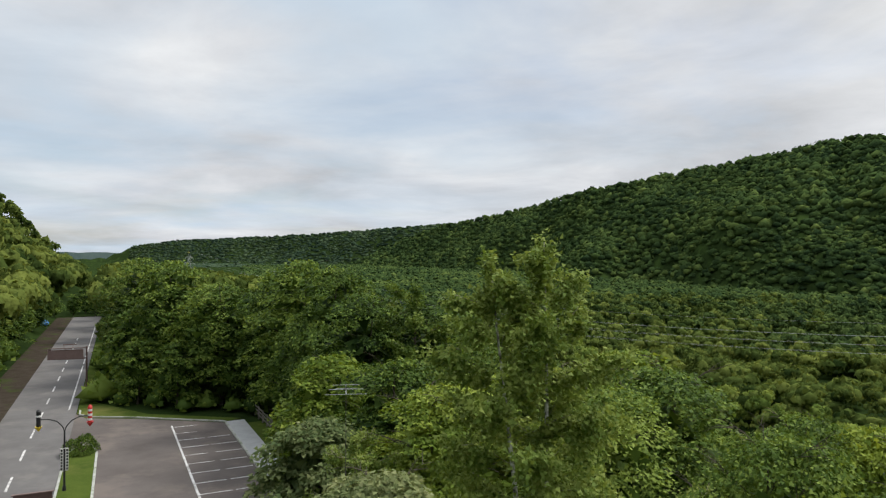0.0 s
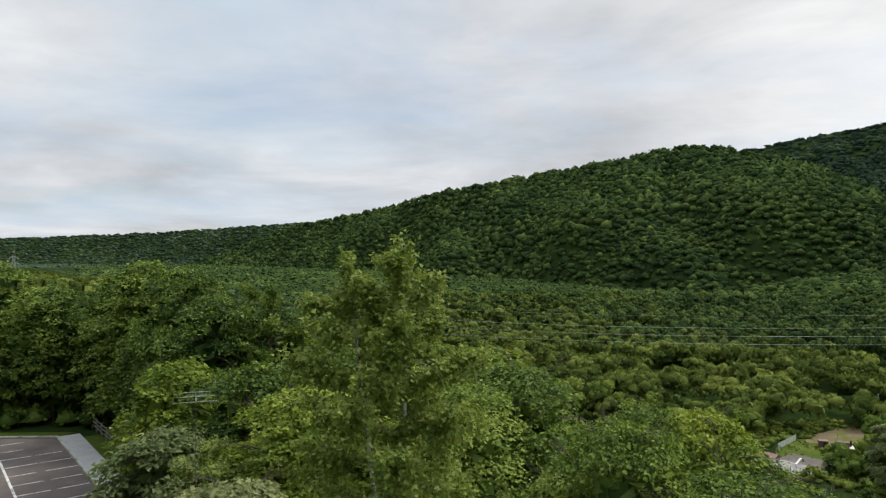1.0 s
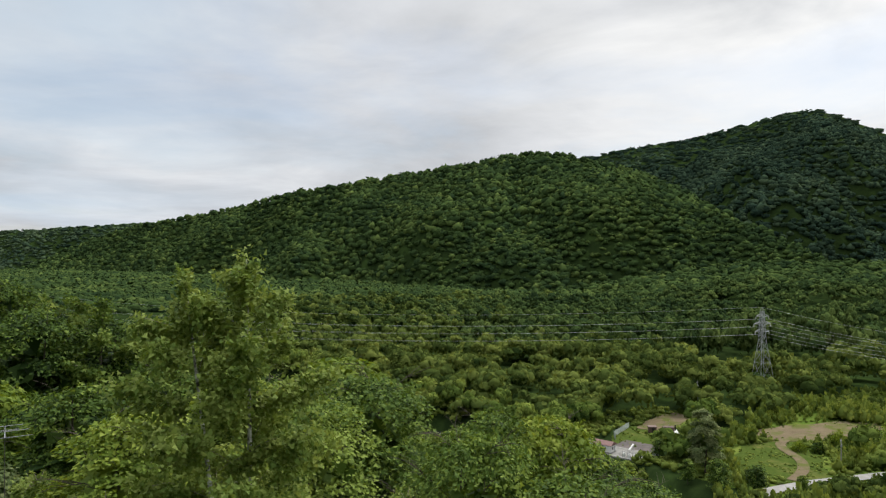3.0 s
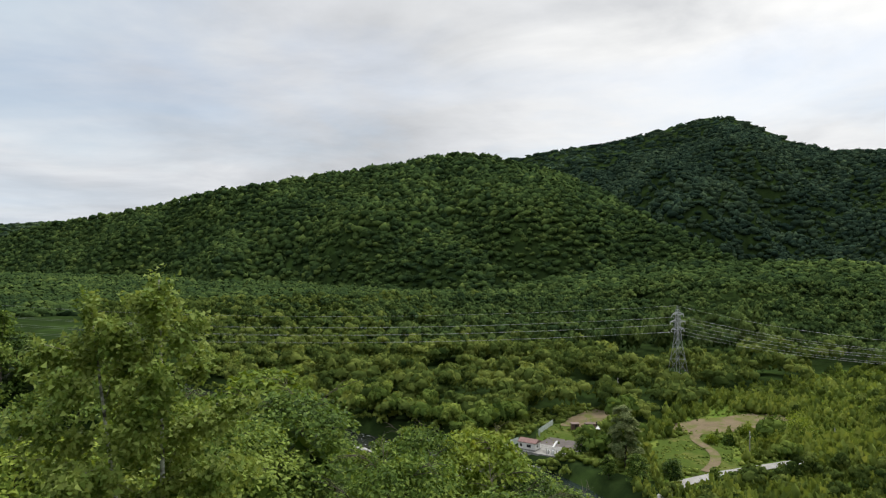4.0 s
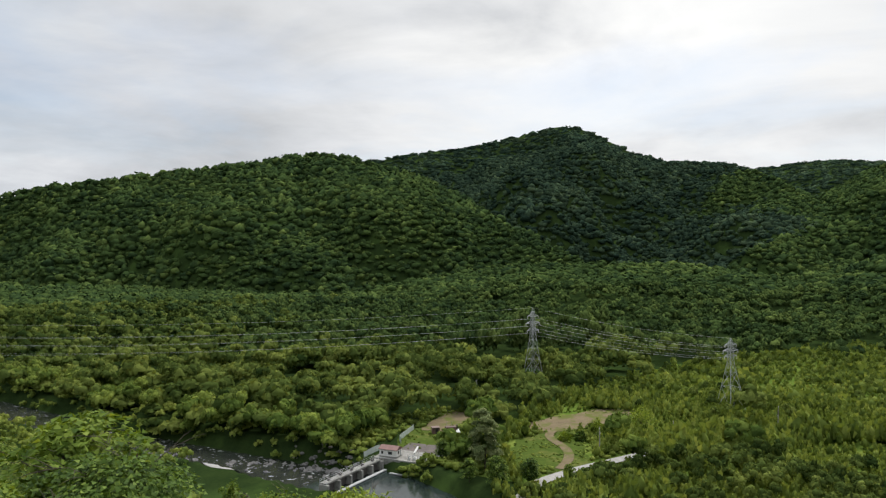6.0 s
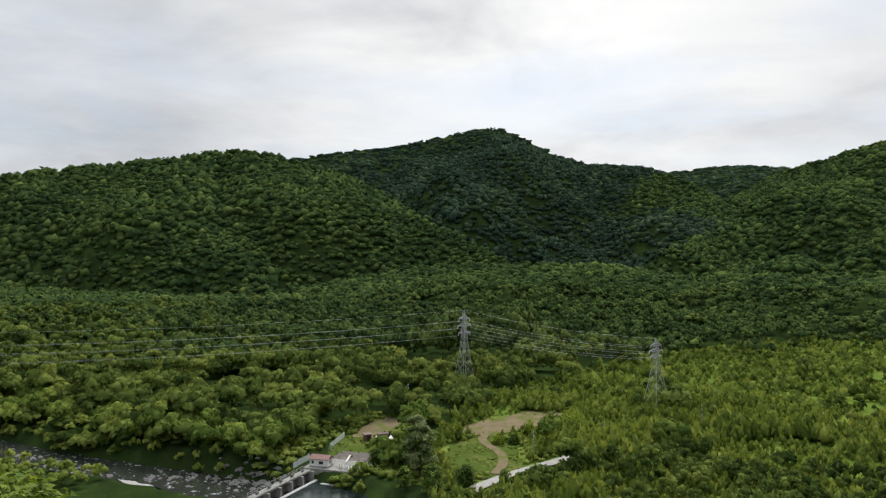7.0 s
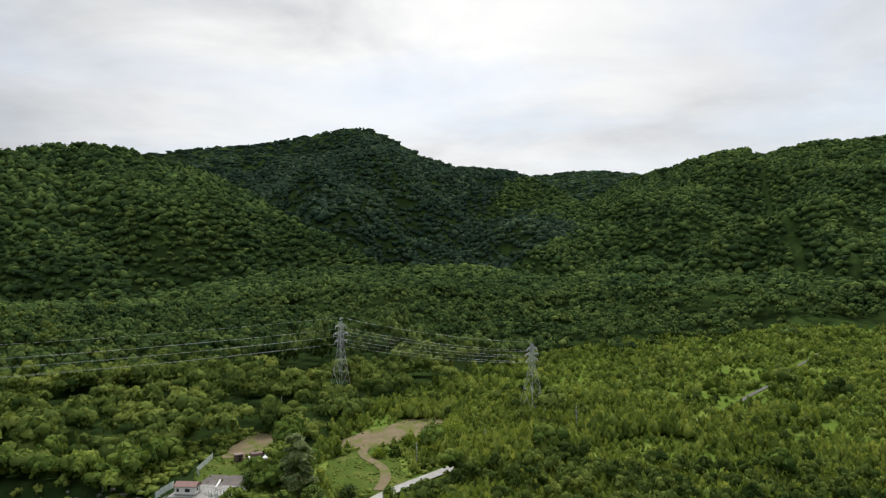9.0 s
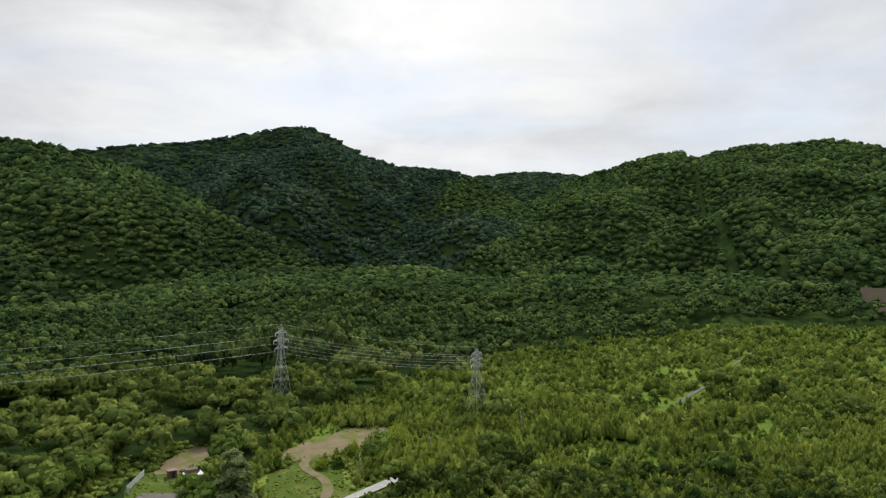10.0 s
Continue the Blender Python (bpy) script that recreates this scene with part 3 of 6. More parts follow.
def tree_meshes(name, seed, tall, wide, low, leaves, leaf, leaf_mat, bark, limbs=18, habit="broad", stems=1, twigs=True):
    """Trunk with limbs, and a crown of single leaves, as two meshes."""
    rng = np.random.RandomState(seed)
    lines, subs = [], []
    for stem in range(stems):
        lean = np.array([rng.uniform(-1, 1), rng.uniform(-1, 1)]) * 0.05 * tall if stems == 1 else np.array([(0.25, 0.1), (-0.9, 0.3)][stem])
        h = np.linspace(0, 1, 9)
        top = tall * (0.97 - 0.035 * stem)
        trunk = np.stack([lean[0] * h**1.3 + 0.02 * tall * np.sin(3 * h + stem), lean[1] * h**1.3 + 0.02 * tall * np.cos(2.4 * h) - 0.02 * tall, h * top], 1)
        r0 = 0.14 if stems > 1 else 0.013 * tall + 0.03
        lines.append((trunk, r0 * (1 - 0.93 * h) + 0.008))
        for i in range(limbs):
            f = (i + 0.5 + rng.uniform(-0.3, 0.3)) / limbs
            hz = low + (0.97 - low) * f
            at = np.array([np.interp(hz, h, trunk[:, k]) for k in range(3)])
            ang = i * 2.4 + rng.uniform(-0.5, 0.5) + stem
            if habit == "birch":
                reach = wide * (0.34 + 0.66 * min(1.0, (1.02 - hz) / (0.40 * (1.02 - low)))) * rng.uniform(0.6, 1.08)
                climb = rng.uniform(0.5, 1.0)
            else:
                q = (hz - low) / (1 - low)
                reach = wide * (np.sqrt(max(0.03, 1 - (q * 1.02 - 0.28) ** 2 / 0.56)) ) * rng.uniform(0.72, 1.12)
                climb = rng.uniform(0.15, 0.55) + 0.7 * q
            out = np.array([np.cos(ang), np.sin(ang), 0])
            t = np.linspace(0, 1, 5)[:, None]
            limb = at + out * reach * t + np.array([0, 0, 1]) * reach * climb * (t - 0.30 * t**2.2) + rng.normal(0, 0.03 * reach, (5, 3)) * t
            limb[:, 2] = np.minimum(limb[:, 2], tall * 1.0)
            lines.append((limb, np.linspace((0.10 if habit == "birch" else 0.30) * r0 * (1.15 - hz), 0.008, 5)))
            for j in range(8):
                g = rng.uniform(0.22, 1.0)
                p = np.array([np.interp(g, t[:, 0], limb[:, k]) for k in range(3)])
                way = unit(out * rng.uniform(0.4, 1.1) + np.array([-out[1], out[0], 0]) * rng.uniform(-1, 1) + np.array([0, 0, rng.uniform(-0.15, 0.45)]))
                length = reach * rng.uniform(0.22, 0.42) + 0.25
                sub = np.stack([p, p + way * length * 0.55 + [0, 0, 0.06 * length], p + way * length])
                subs.append((sub, way, length))
                if habit != "far" and twigs:
                    lines.append((sub, [0.014, 0.009, 0.004]))
        for j in range(6):
            way = unit(np.array([rng.normal(0, 0.5), rng.normal(0, 0.5), 1.0]))
            p = trunk[-1] - [0, 0, rng.uniform(0, 0.08) * tall]
            subs.append((np.stack([p, p + way * 0.3, p + way * 0.6]), way, 0.8))
    weight = np.array([s[2] for s in subs]) ** 1.3
    pick = rng.choice(len(subs), leaves, p=weight / weight.sum())
    a = np.array([s[0] for s in subs])
    ways, lens = np.array([s[1] for s in subs])[pick], np.array([s[2] for s in subs])[pick][:, None]
    g = rng.uniform(-0.05, 1.08, (leaves, 1))
    base = a[pick, 0] + (a[pick, 2] - a[pick, 0]) * g
    if habit == "birch":
        base = base + rng.normal(0, 1, (leaves, 3)) * lens * [0.12, 0.12, 0.10]
        hang = rng.exponential(0.20, leaves)
        base[:, 2] -= np.minimum(hang, 1.3)
        axis = rng.normal(0, 0.7, (leaves, 3)) + [0, 0, -0.35]
    else:
        side = np.stack([-ways[:, 1], ways[:, 0], 0 * ways[:, 0]], 1)
        base = base + side * rng.normal(0, 1, (leaves, 1)) * lens * 0.20 * (1.15 - 0.6 * g) + rng.normal(0, 1, (leaves, 3)) * lens * [0.05, 0.05, 0.075]
        axis = ways * rng.uniform(0.3, 1.0, (leaves, 1)) + side * rng.normal(0, 0.7, (leaves, 1)) + np.array([0, 0, 1]) * rng.uniform(-0.75, 0.15, (leaves, 1))
    size = leaf * rng.uniform(0.7, 1.25, leaves)
    v, f = leaf_shapes(rng, base, axis, size, 0.72, face=(base - [0, 0, 0.55 * tall]) * [1, 1, 0.5])
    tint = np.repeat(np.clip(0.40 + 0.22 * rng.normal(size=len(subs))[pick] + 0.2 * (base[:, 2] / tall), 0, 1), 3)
    if habit == "birch":
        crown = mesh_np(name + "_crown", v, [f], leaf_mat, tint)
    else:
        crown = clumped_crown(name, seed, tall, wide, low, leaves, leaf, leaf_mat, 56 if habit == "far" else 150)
    main = [l for l in lines if len(l[0]) == 9]
    rest = [l for l in lines if len(l[0]) != 9]
    tv, tf = tubes(main, 8)
    lv, lf = tubes(rest, 4)
    return mesh_np(name + "_trunk", tv, [tf], bark, smooth=True), mesh_np(name + "_limbs", lv, [lf], M_TWIG if habit == "birch" else bark, smooth=True), crown


def clumped_crown(name, seed, tall, wide, low, leaves, leaf, mat, clumps=90):
    """A broad crown: many flat leaf sprays in uneven tiers round a heart tinted dark as shade, each a fan of single
    leaves.
    """
    rng = np.random.RandomState(seed + 500)
    k = np.arange(clumps) + 0.5
    up = 1 - 1.72 * k / clumps
    ang = k * 2.39996 + rng.normal(0, 0.3, clumps)
    flat = np.sqrt(np.clip(1 - up**2, 0, 1))
    mid, half = tall * (0.47 + 0.5 * low), tall * (0.53 - 0.5 * low)
    way = np.stack([flat * np.cos(ang), flat * np.sin(ang), up], 1)
    bulge = np.where(up > 0, np.clip(1 - np.abs(up) ** 2.2, 0, 1) ** 0.62, np.sqrt(np.clip(1 - 0.55 * up**2, 0, 1))) / np.maximum(flat, 0.05)
    bay = 1 + 0.16 * np.sin(3 * ang + seed) * flat + 0.10 * np.sin(5 * ang + 2.2 * up * 3 + seed)
    reach = np.where(up > 0.82, rng.uniform(0.9, 1.0, clumps), rng.uniform(0.62, 1.0, clumps) * bay)
    c = way * np.stack([wide * np.minimum(bulge, 1.6), wide * np.minimum(bulge, 1.6), np.full(clumps, half)], 1) * reach[:, None]
    c[:, 2] += mid
    rc = wide * rng.uniform(0.13, 0.27, clumps)
    lean = unit(way * [1, 1, 0.0] * 0.55 + rng.normal(0, 0.16, (clumps, 3)) + [0, 0, 1.0])
    w8 = rc**2 * (1.5 + up)
    pick = rng.choice(clumps, leaves, p=w8 / w8.sum())
    q = rng.normal(size=(leaves, 3)) * [1, 1, 0.6]
    q = unit(q) * rng.uniform(0, 1, (leaves, 1)) ** 0.55
    fall = np.sum(q[:, :2] ** 2, 1)
    base = c[pick] + q * rc[pick][:, None] * [1.2, 1.2, 0.62]
    # the fan tilts outwards and droops at its rim
    tilt = np.sum((base - c[pick]) * lean[pick], 1)
    base[:, 2] -= 0.22 * rc[pick] * fall + np.sum((base - c[pick])[:, :2] * way[pick, :2], 1) * 0.38 + 0.1 * tilt
    base[:, 2] = np.minimum(base[:, 2], tall * rng.uniform(0.97, 1.0, leaves))
    axis = unit(q * [1, 1, 0] + way[pick] * [0.55, 0.55, 0]) + rng.normal(0, 0.36, (leaves, 3)) + [0, 0, -0.42]
    v, f = leaf_shapes(rng, base, axis, leaf * rng.uniform(0.65, 1.3, leaves), 0.8, face=lean[pick] + way[pick] * 0.5)
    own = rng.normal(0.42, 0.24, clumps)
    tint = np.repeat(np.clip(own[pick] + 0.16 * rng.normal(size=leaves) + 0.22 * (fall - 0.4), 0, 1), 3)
    # sprays in the heart of the crown, their leaf tint set darkest for shade
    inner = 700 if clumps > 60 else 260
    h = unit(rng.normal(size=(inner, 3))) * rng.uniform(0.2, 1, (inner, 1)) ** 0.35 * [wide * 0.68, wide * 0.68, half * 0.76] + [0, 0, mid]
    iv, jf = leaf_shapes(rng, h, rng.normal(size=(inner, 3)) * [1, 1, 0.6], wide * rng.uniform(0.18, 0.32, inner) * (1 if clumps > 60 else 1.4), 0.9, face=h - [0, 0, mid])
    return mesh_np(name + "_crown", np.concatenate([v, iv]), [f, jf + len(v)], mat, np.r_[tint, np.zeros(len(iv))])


def lumpy_ball(level, low_cut):
    bm = bmesh.new()
    bmesh.ops.create_icosphere(bm, subdivisions=level, radius=1.0)
    v = np.array([x.co for x in bm.verts])
    f = np.array([[x.index for x in y.verts] for y in bm.faces])
    bm.free()
    keep = v[f].mean(1)[:, 2] > low_cut
    return v, f[keep]


def tree(name, meshes, label, category, group=""):
    """A tree as a thing with its trunk and crown, at the origin."""
    ob = thing(name, (0, 0, 0), label, category, group)
    part_mesh("trunk", meshes[0], ob)
    part_mesh("branchwork", meshes[1], ob)
    part_mesh("crown", meshes[2], ob)
    return ob


def plant(first, x, y, turn, size, squash=1.0, sink=0.15, z=None):
    m = Matrix.Translation((x, y, (float(height(x, y)) if z is None else z) - sink)) @ Matrix.Rotation(turn, 4, "Z") @ Matrix.Diagonal((size, size, size * squash, 1))
    return copy_thing(first, m)


def canopy_view_limit(az):
    """Cap on nearby tree tops, in degrees by bearing from the car park, fitted to the camera's view."""
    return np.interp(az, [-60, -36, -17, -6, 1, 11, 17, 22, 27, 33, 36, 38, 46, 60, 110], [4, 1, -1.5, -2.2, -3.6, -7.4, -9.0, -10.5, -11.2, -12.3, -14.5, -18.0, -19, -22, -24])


# kind: label, seed, height, reach, lowest limb, leaf colour, limbs, habit, leaf length
KINDS = {
    "maple": ("broad maple tree in full dark green leaf", 11, 13.5, 4.7, 0.04, M_LEAF, 22, "broad", 0.19),
    "elm": ("tall elm tree with layered green sprays", 12, 14.5, 4.3, 0.04, M_LEAF, 24, "broad", 0.18),
    "walnut": ("leafy walnut tree with fresh bright green sprays", 13, 11.5, 3.9, 0.04, M_LEAF_BRIGHT, 18, "broad", 0.20),
    "whitebeam": ("small tree with pale silvery green leaves", 14, 11.0, 3.3, 0.15, M_LEAF_PALE, 16, "broad", 0.22),
    "willow": ("slender willow tree with fine yellowish leaves", 15, 12.5, 3.3, 0.10, M_LEAF_BIRCH, 20, "birch", 0.15),
}
firsts = {}


def near_tree(kind_name, x, y, tall, turn, broad=1.0):
    """Plants one of the trees beside the car park, with single leaves near the path and leaf sprays further off."""
    label, seed, native, wide, low, mat, limbs, habit, leaf = KINDS[kind_name]
    gz = float(height(x, y))
    k = 0.98 * tall / native
    away = from_path(x, y)
    fine = 0 if away < 17 else 1 if away < 38 else 2
    m = Matrix.Translation((x, y, gz - 0.15)) @ Matrix.Rotation(turn, 4, "Z") @ Matrix.Diagonal((max(k, 0.72) * broad, max(k, 0.72) * broad, k, 1))
    if (kind_name, fine) not in firsts:
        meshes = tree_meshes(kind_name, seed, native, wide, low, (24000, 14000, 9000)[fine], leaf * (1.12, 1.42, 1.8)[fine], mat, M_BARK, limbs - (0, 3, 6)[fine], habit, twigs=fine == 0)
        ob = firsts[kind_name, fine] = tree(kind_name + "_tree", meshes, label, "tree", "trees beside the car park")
        ob.matrix_world = m
        return ob
    first = firsts[kind_name, fine]
    made = copy_thing(first, Matrix.Identity(4))
    made.matrix_basis = m
    return made


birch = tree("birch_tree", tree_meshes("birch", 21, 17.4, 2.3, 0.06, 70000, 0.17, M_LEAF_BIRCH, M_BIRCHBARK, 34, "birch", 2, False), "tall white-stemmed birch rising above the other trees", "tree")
birch.matrix_world = Matrix.Translation((2.35, 19.2, -0.1)) @ Matrix.Rotation(0.2, 4, "Z")

# kind, then rows of x, y, height of the top above the car park
NEAR = {
    "maple": [(-5.6, 47, 14.3, 0.85), (-8.4, 53.5, 16.0, 0.8), (8.8, 28.2, 12.4), (9.2, 18.4, 12.2, 0.72), (-2.0, 34, 11.8), (-24, 75, 13.8), (12.4, 18.2, 10.6), (23, 31, 6.2)],
    "elm": [(-7.5, 58, 14.6), (-17, 73, 15.0), (-31, 79.5, 16.2), (-13.0, 64, 16.5), (2.0, 39, 11.8), (-1.5, 49, 13.4), (5.8, 25.0, 12.2), (-38, 88, 16.4), (12.0, 23.2, 11.6, 0.8), (17, 24.5, 9.6, 0.8), (19.5, 24, 7.8), (-20, 78, 13.5)],
    "walnut": [(0.2, 28, 11.6), (4.4, 32, 11.8), (10.5, 38.5, 11.6), (4.6, 16.4, 8.2), (-6.2, 38.5, 11.2), (14.5, 22.8, 11.2, 0.72), (11.2, 17.4, 9.6, 0.7), (29, 36, 2.5), (20.5, 17.5, 6.2), (11.8, 13.6, 7.0)],
    "whitebeam": [(-1.9, 21.5, 10.0), (-5.6, 31, 9.4), (26, 22, 5.5), (15, 10.5, 5.8)],
    "willow": [(-1.6, 46.5, 14.8), (-3.6, 28.0, 9.8), (7.4, 21.4, 9.8), (10.6, 23.9, 10.6), (8.4, 15.6, 10.2, 0.8), (17.5, 38.5, 6.2), (28, 28, 4.2), (-0.2, 23.0, 8.6)],
}
_r = random.Random(3)
cells = {}


def claim(x, y):
    cells.setdefault((int(x // 6), int(y // 6)), []).append((x, y))


def free_spot(x, y, gap):
    cx, cy = int(x // 6), int(y // 6)
    return all((x - a) ** 2 + (y - b) ** 2 > gap**2 for i in (-1, 0, 1) for j in (-1, 0, 1) for a, b in cells.get((cx + i, cy + j), ()))


def river_x(y):
    """Where the river's middle lies at a distance ahead."""
    return np.interp(y, RIVER[::-1, 1], RIVER[::-1, 0])


def from_path(x, y):
    """How far a place lies from the way flown."""
    return float(near_line(x, y, np.array([(0, 0), (2.2, 5), (6.3, 17.8), (9.7, 20.4)], float))[0])


def behind_kerb(x, y):
    """Metres beyond the kerb that ends the car park."""
    return np.where(np.asarray(x) < -18, y - 71.2 + 0.2625 * (np.asarray(x) + 37), -9)


claim(2.4, 19.2)
for kind_name, rows in NEAR.items():
    for x, y, top, *broad in rows:
        near_tree(kind_name, x, y, top - float(height(x, y)), _r.uniform(0, 6.28), *broad)
        claim(x, y)

# the slope below the car park, the trees by the road and on the bank above it
mid_trees = [
    tree("slope_tree", tree_meshes("slope_a", 31, 12.5, 4.6, 0.06, 2300, 0.60, M_LEAF, M_BARK, 12, "far"), "full round green tree on the wooded slope", "tree", "trees on the slope"),
    tree("slope_tree", tree_meshes("slope_b", 32, 14.0, 4.2, 0.08, 2300, 0.60, M_LEAF, M_BARK, 12, "far"), "tall dark green tree on the wooded slope", "tree", "trees on the slope"),
    tree("slope_tree", tree_meshes("slope_c", 33, 11.0, 4.3, 0.06, 2300, 0.60, M_LEAF_BRIGHT, M_BARK, 12, "far"), "bushy bright green tree on the wooded slope", "tree", "trees on the slope"),
]
used, fill, low_bushes = [False] * 3, [], []
for n in range(70000):
    x, y = _r.uniform(-320, 170), _r.uniform(-5, 480)
    u, s = from_road(x, y)
    d, az = math.hypot(x, y), math.degrees(math.atan2(x, y))
    if not (-42 < az < 66) or d < 26 or d > (330 if s > 0 else 520):
        continue
    bank = s < -7.7
    if not (bank or (s > 5.0 and (u > 5.5 or behind_kerb(x, y) > 3.0)) or s > 22) or (-5 < s < 7.8 and u < 60) or (bank and s < -170):
        continue
    off = float(near_line(x, y, RIVER)[0])
    if off < 17 or s > 190 - 0.1 * y or x > river_x(y) - 15 or not free_spot(x, y, 4.5 if d < 110 else 5.4):
        continue
    gz = float(height(x, y))
    # tree heights are cut to stay below the camera's sight lines
    room = 16.5 + d * math.tan(math.radians(float(canopy_view_limit(az)))) - gz
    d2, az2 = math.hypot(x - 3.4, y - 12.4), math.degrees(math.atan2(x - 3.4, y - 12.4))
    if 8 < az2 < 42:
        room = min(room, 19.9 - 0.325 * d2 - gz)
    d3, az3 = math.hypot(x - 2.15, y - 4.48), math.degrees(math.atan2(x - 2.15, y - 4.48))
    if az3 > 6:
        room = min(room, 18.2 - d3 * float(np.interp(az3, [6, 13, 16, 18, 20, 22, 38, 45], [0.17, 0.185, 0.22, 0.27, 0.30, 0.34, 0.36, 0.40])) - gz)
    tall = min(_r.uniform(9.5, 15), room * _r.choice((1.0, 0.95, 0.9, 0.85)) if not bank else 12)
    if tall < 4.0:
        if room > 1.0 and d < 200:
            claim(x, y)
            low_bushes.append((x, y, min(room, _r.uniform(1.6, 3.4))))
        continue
    claim(x, y)
    if d < 62:
        near_tree(_r.choice(("maple", "elm", "walnut", "elm", "willow")), x, y, tall, _r.uniform(0, 6.28))
        continue
    if d > 96:
        fill.append((x, y, tall))
        continue
    k = _r.choice((0, 0, 1, 1, 0) if bank else (0, 0, 1, 1, 2))
    native = (12.5, 14.0, 11.0)[k]
    size = max(tall / native, 0.66)
    if not used[k]:
        used[k] = True
        mid_trees[k].matrix_world = Matrix.Translation((x, y, gz - 0.2)) @ Matrix.Diagonal((size, size, tall / native, 1))
    else:
        plant(mid_trees[k], x, y, _r.uniform(0, 6.28), size, tall / native / size)
for i in range(24):
    x, y, _z = on_road(-4 + i * 5.2, -8.6 - _r.uniform(0, 1.6))
    plant(mid_trees[i % 2], x, y, _r.uniform(0, 6.28), _r.uniform(0.55, 0.72), _r.uniform(0.9, 1.15))
for u, side in ((104, 6.4), (112, 5.0), (119, 1.5), (121, -3.5), (117, -7.5), (127, 4.5), (128, -1)):
    x, y, _z = on_road(u, side)
    plant(mid_trees[int(u) % 2], x, y, u, 0.62, 0.95)


# ---- woods too many to count ----
def crown_form(rng, lobes, fuzz, quad, level=2):
    """A crown of radius one: lumpy billows of foliage, with ragged leaf sprays standing out of them."""
    bv, bf = lumpy_ball(level, -0.15 if level > 1 else -0.7)
    mids, rads = [], []
    for k in range(lobes):
        a = 2.39996 * k + rng.uniform(-0.5, 0.5)
        out = rng.uniform(0.38, 0.66) if k else 0.08
        mids.append(np.array([out * math.cos(a), out * math.sin(a), rng.uniform(0.05, 0.42) if k else 0.48]))
        rads.append(rng.uniform(0.32, 0.48) if lobes > 1 else 0.92)
    if lobes == 1:
        mids[0][2] = 0.05
    if level == 1:
        mids = [np.array([0.36 * math.cos(k * 3.1 + 0.4), 0.36 * math.sin(k * 3.1 + 0.4), 0.25 - 0.3 * k]) * (1 if lobes > 1 else 0.3) for k in range(lobes)]
        rads = [rng.uniform(0.62, 0.78) if lobes > 1 else rng.uniform(0.78, 0.95) for _ in range(lobes)]
    tv, tf, sprays, n = [], [], [], 0
    for k, (mid, r) in enumerate(zip(mids, rads)):
        ph = rng.uniform(0, 6.28, 3)
        bump = 1 + (0.16 if lobes > 1 else 0.20) * (np.sin(4.1 * bv[:, 0] + ph[0]) + np.sin(4.7 * bv[:, 1] + ph[1]) + np.sin(3.9 * bv[:, 2] + ph[2])) / 1.6 + rng.normal(0, 0.07 if level > 1 else 0.15, len(bv))
        v = mid + bv * (r * bump)[:, None] * [1, 1, 0.86]
        face = v[bf].mean(1)
        shown = np.ones(len(bf), bool)
        for j in range(lobes):
            if j != k:
                shown &= np.linalg.norm(face - mids[j], axis=1) > 0.80 * rads[j]
        tv.append(v)
        tf.append(bf[shown] + n)
        n += len(v)
        if fuzz:
            w = unit(rng.normal(size=(fuzz, 3)) + [0, 0, 0.45])
            at = mid + w * r * rng.uniform(0.95, 1.16, (fuzz, 1)) * [1, 1, 0.88]
            nrm = unit(w * 0.9 + rng.normal(0, 0.42, (fuzz, 3)))
            a = unit(np.cross(nrm, rng.normal(size=(fuzz, 3))))
            b = np.cross(nrm, a)
            s = quad * rng.uniform(0.6, 1.3, (fuzz, 1))
            sprays.append(np.stack([at - a * s * 0.5, at + b * s * 0.36 - nrm * s * 0.12, at + a * s * 0.5, at - b * s * 0.36 - nrm * s * 0.12], 1))
    return np.concatenate(tv), np.concatenate(tf), np.concatenate(sprays) if fuzz else np.zeros((0, 4, 3))


def plume_form(rng, sprays, quad):
    """A slender young tree of height and radius one: upright leaf sprays that thin out to a tip."""
    h = rng.uniform(0, 1, sprays) ** 0.8
    a = rng.uniform(0, 6.28, sprays)
    r = (0.12 + 0.95 * np.clip(1 - h, 0, 1) ** 0.8) * np.clip(0.5 + 2 * h, 0.5, 1) * rng.uniform(0.75, 1.05, sprays)
    at = np.stack([r * np.cos(a), r * np.sin(a), h * 0.95], 1)
    out = np.stack([np.cos(a), np.sin(a), 0 * a], 1)
    nrm = unit(out * 0.7 + rng.normal(0, 0.3, (sprays, 3)) + [0, 0, 0.75])
    up = unit(np.array([0, 0, 1.0]) + 0.35 * out + rng.normal(0, 0.25, (sprays, 3)))
    side = unit(np.cross(nrm, up))
    s = quad * rng.uniform(0.65, 1.25, (sprays, 1))
    bv, bf = lumpy_ball(1, -0.9)
    wave = 1 + 0.22 * rng.normal(size=len(bv))
    core = np.stack([bv[:, 0] * (0.62 - 0.38 * bv[:, 2]) * wave, bv[:, 1] * (0.62 - 0.38 * bv[:, 2]) * wave, 0.45 + 0.42 * bv[:, 2]], 1)
    return core, bf, np.stack([at - up * s * [0.5, 0.5, 0.18], at + side * s * 0.34 - nrm * s * 0.1, at + up * s * [0.6, 0.6, 0.24], at - side * s * 0.34 - nrm * s * 0.1], 1)


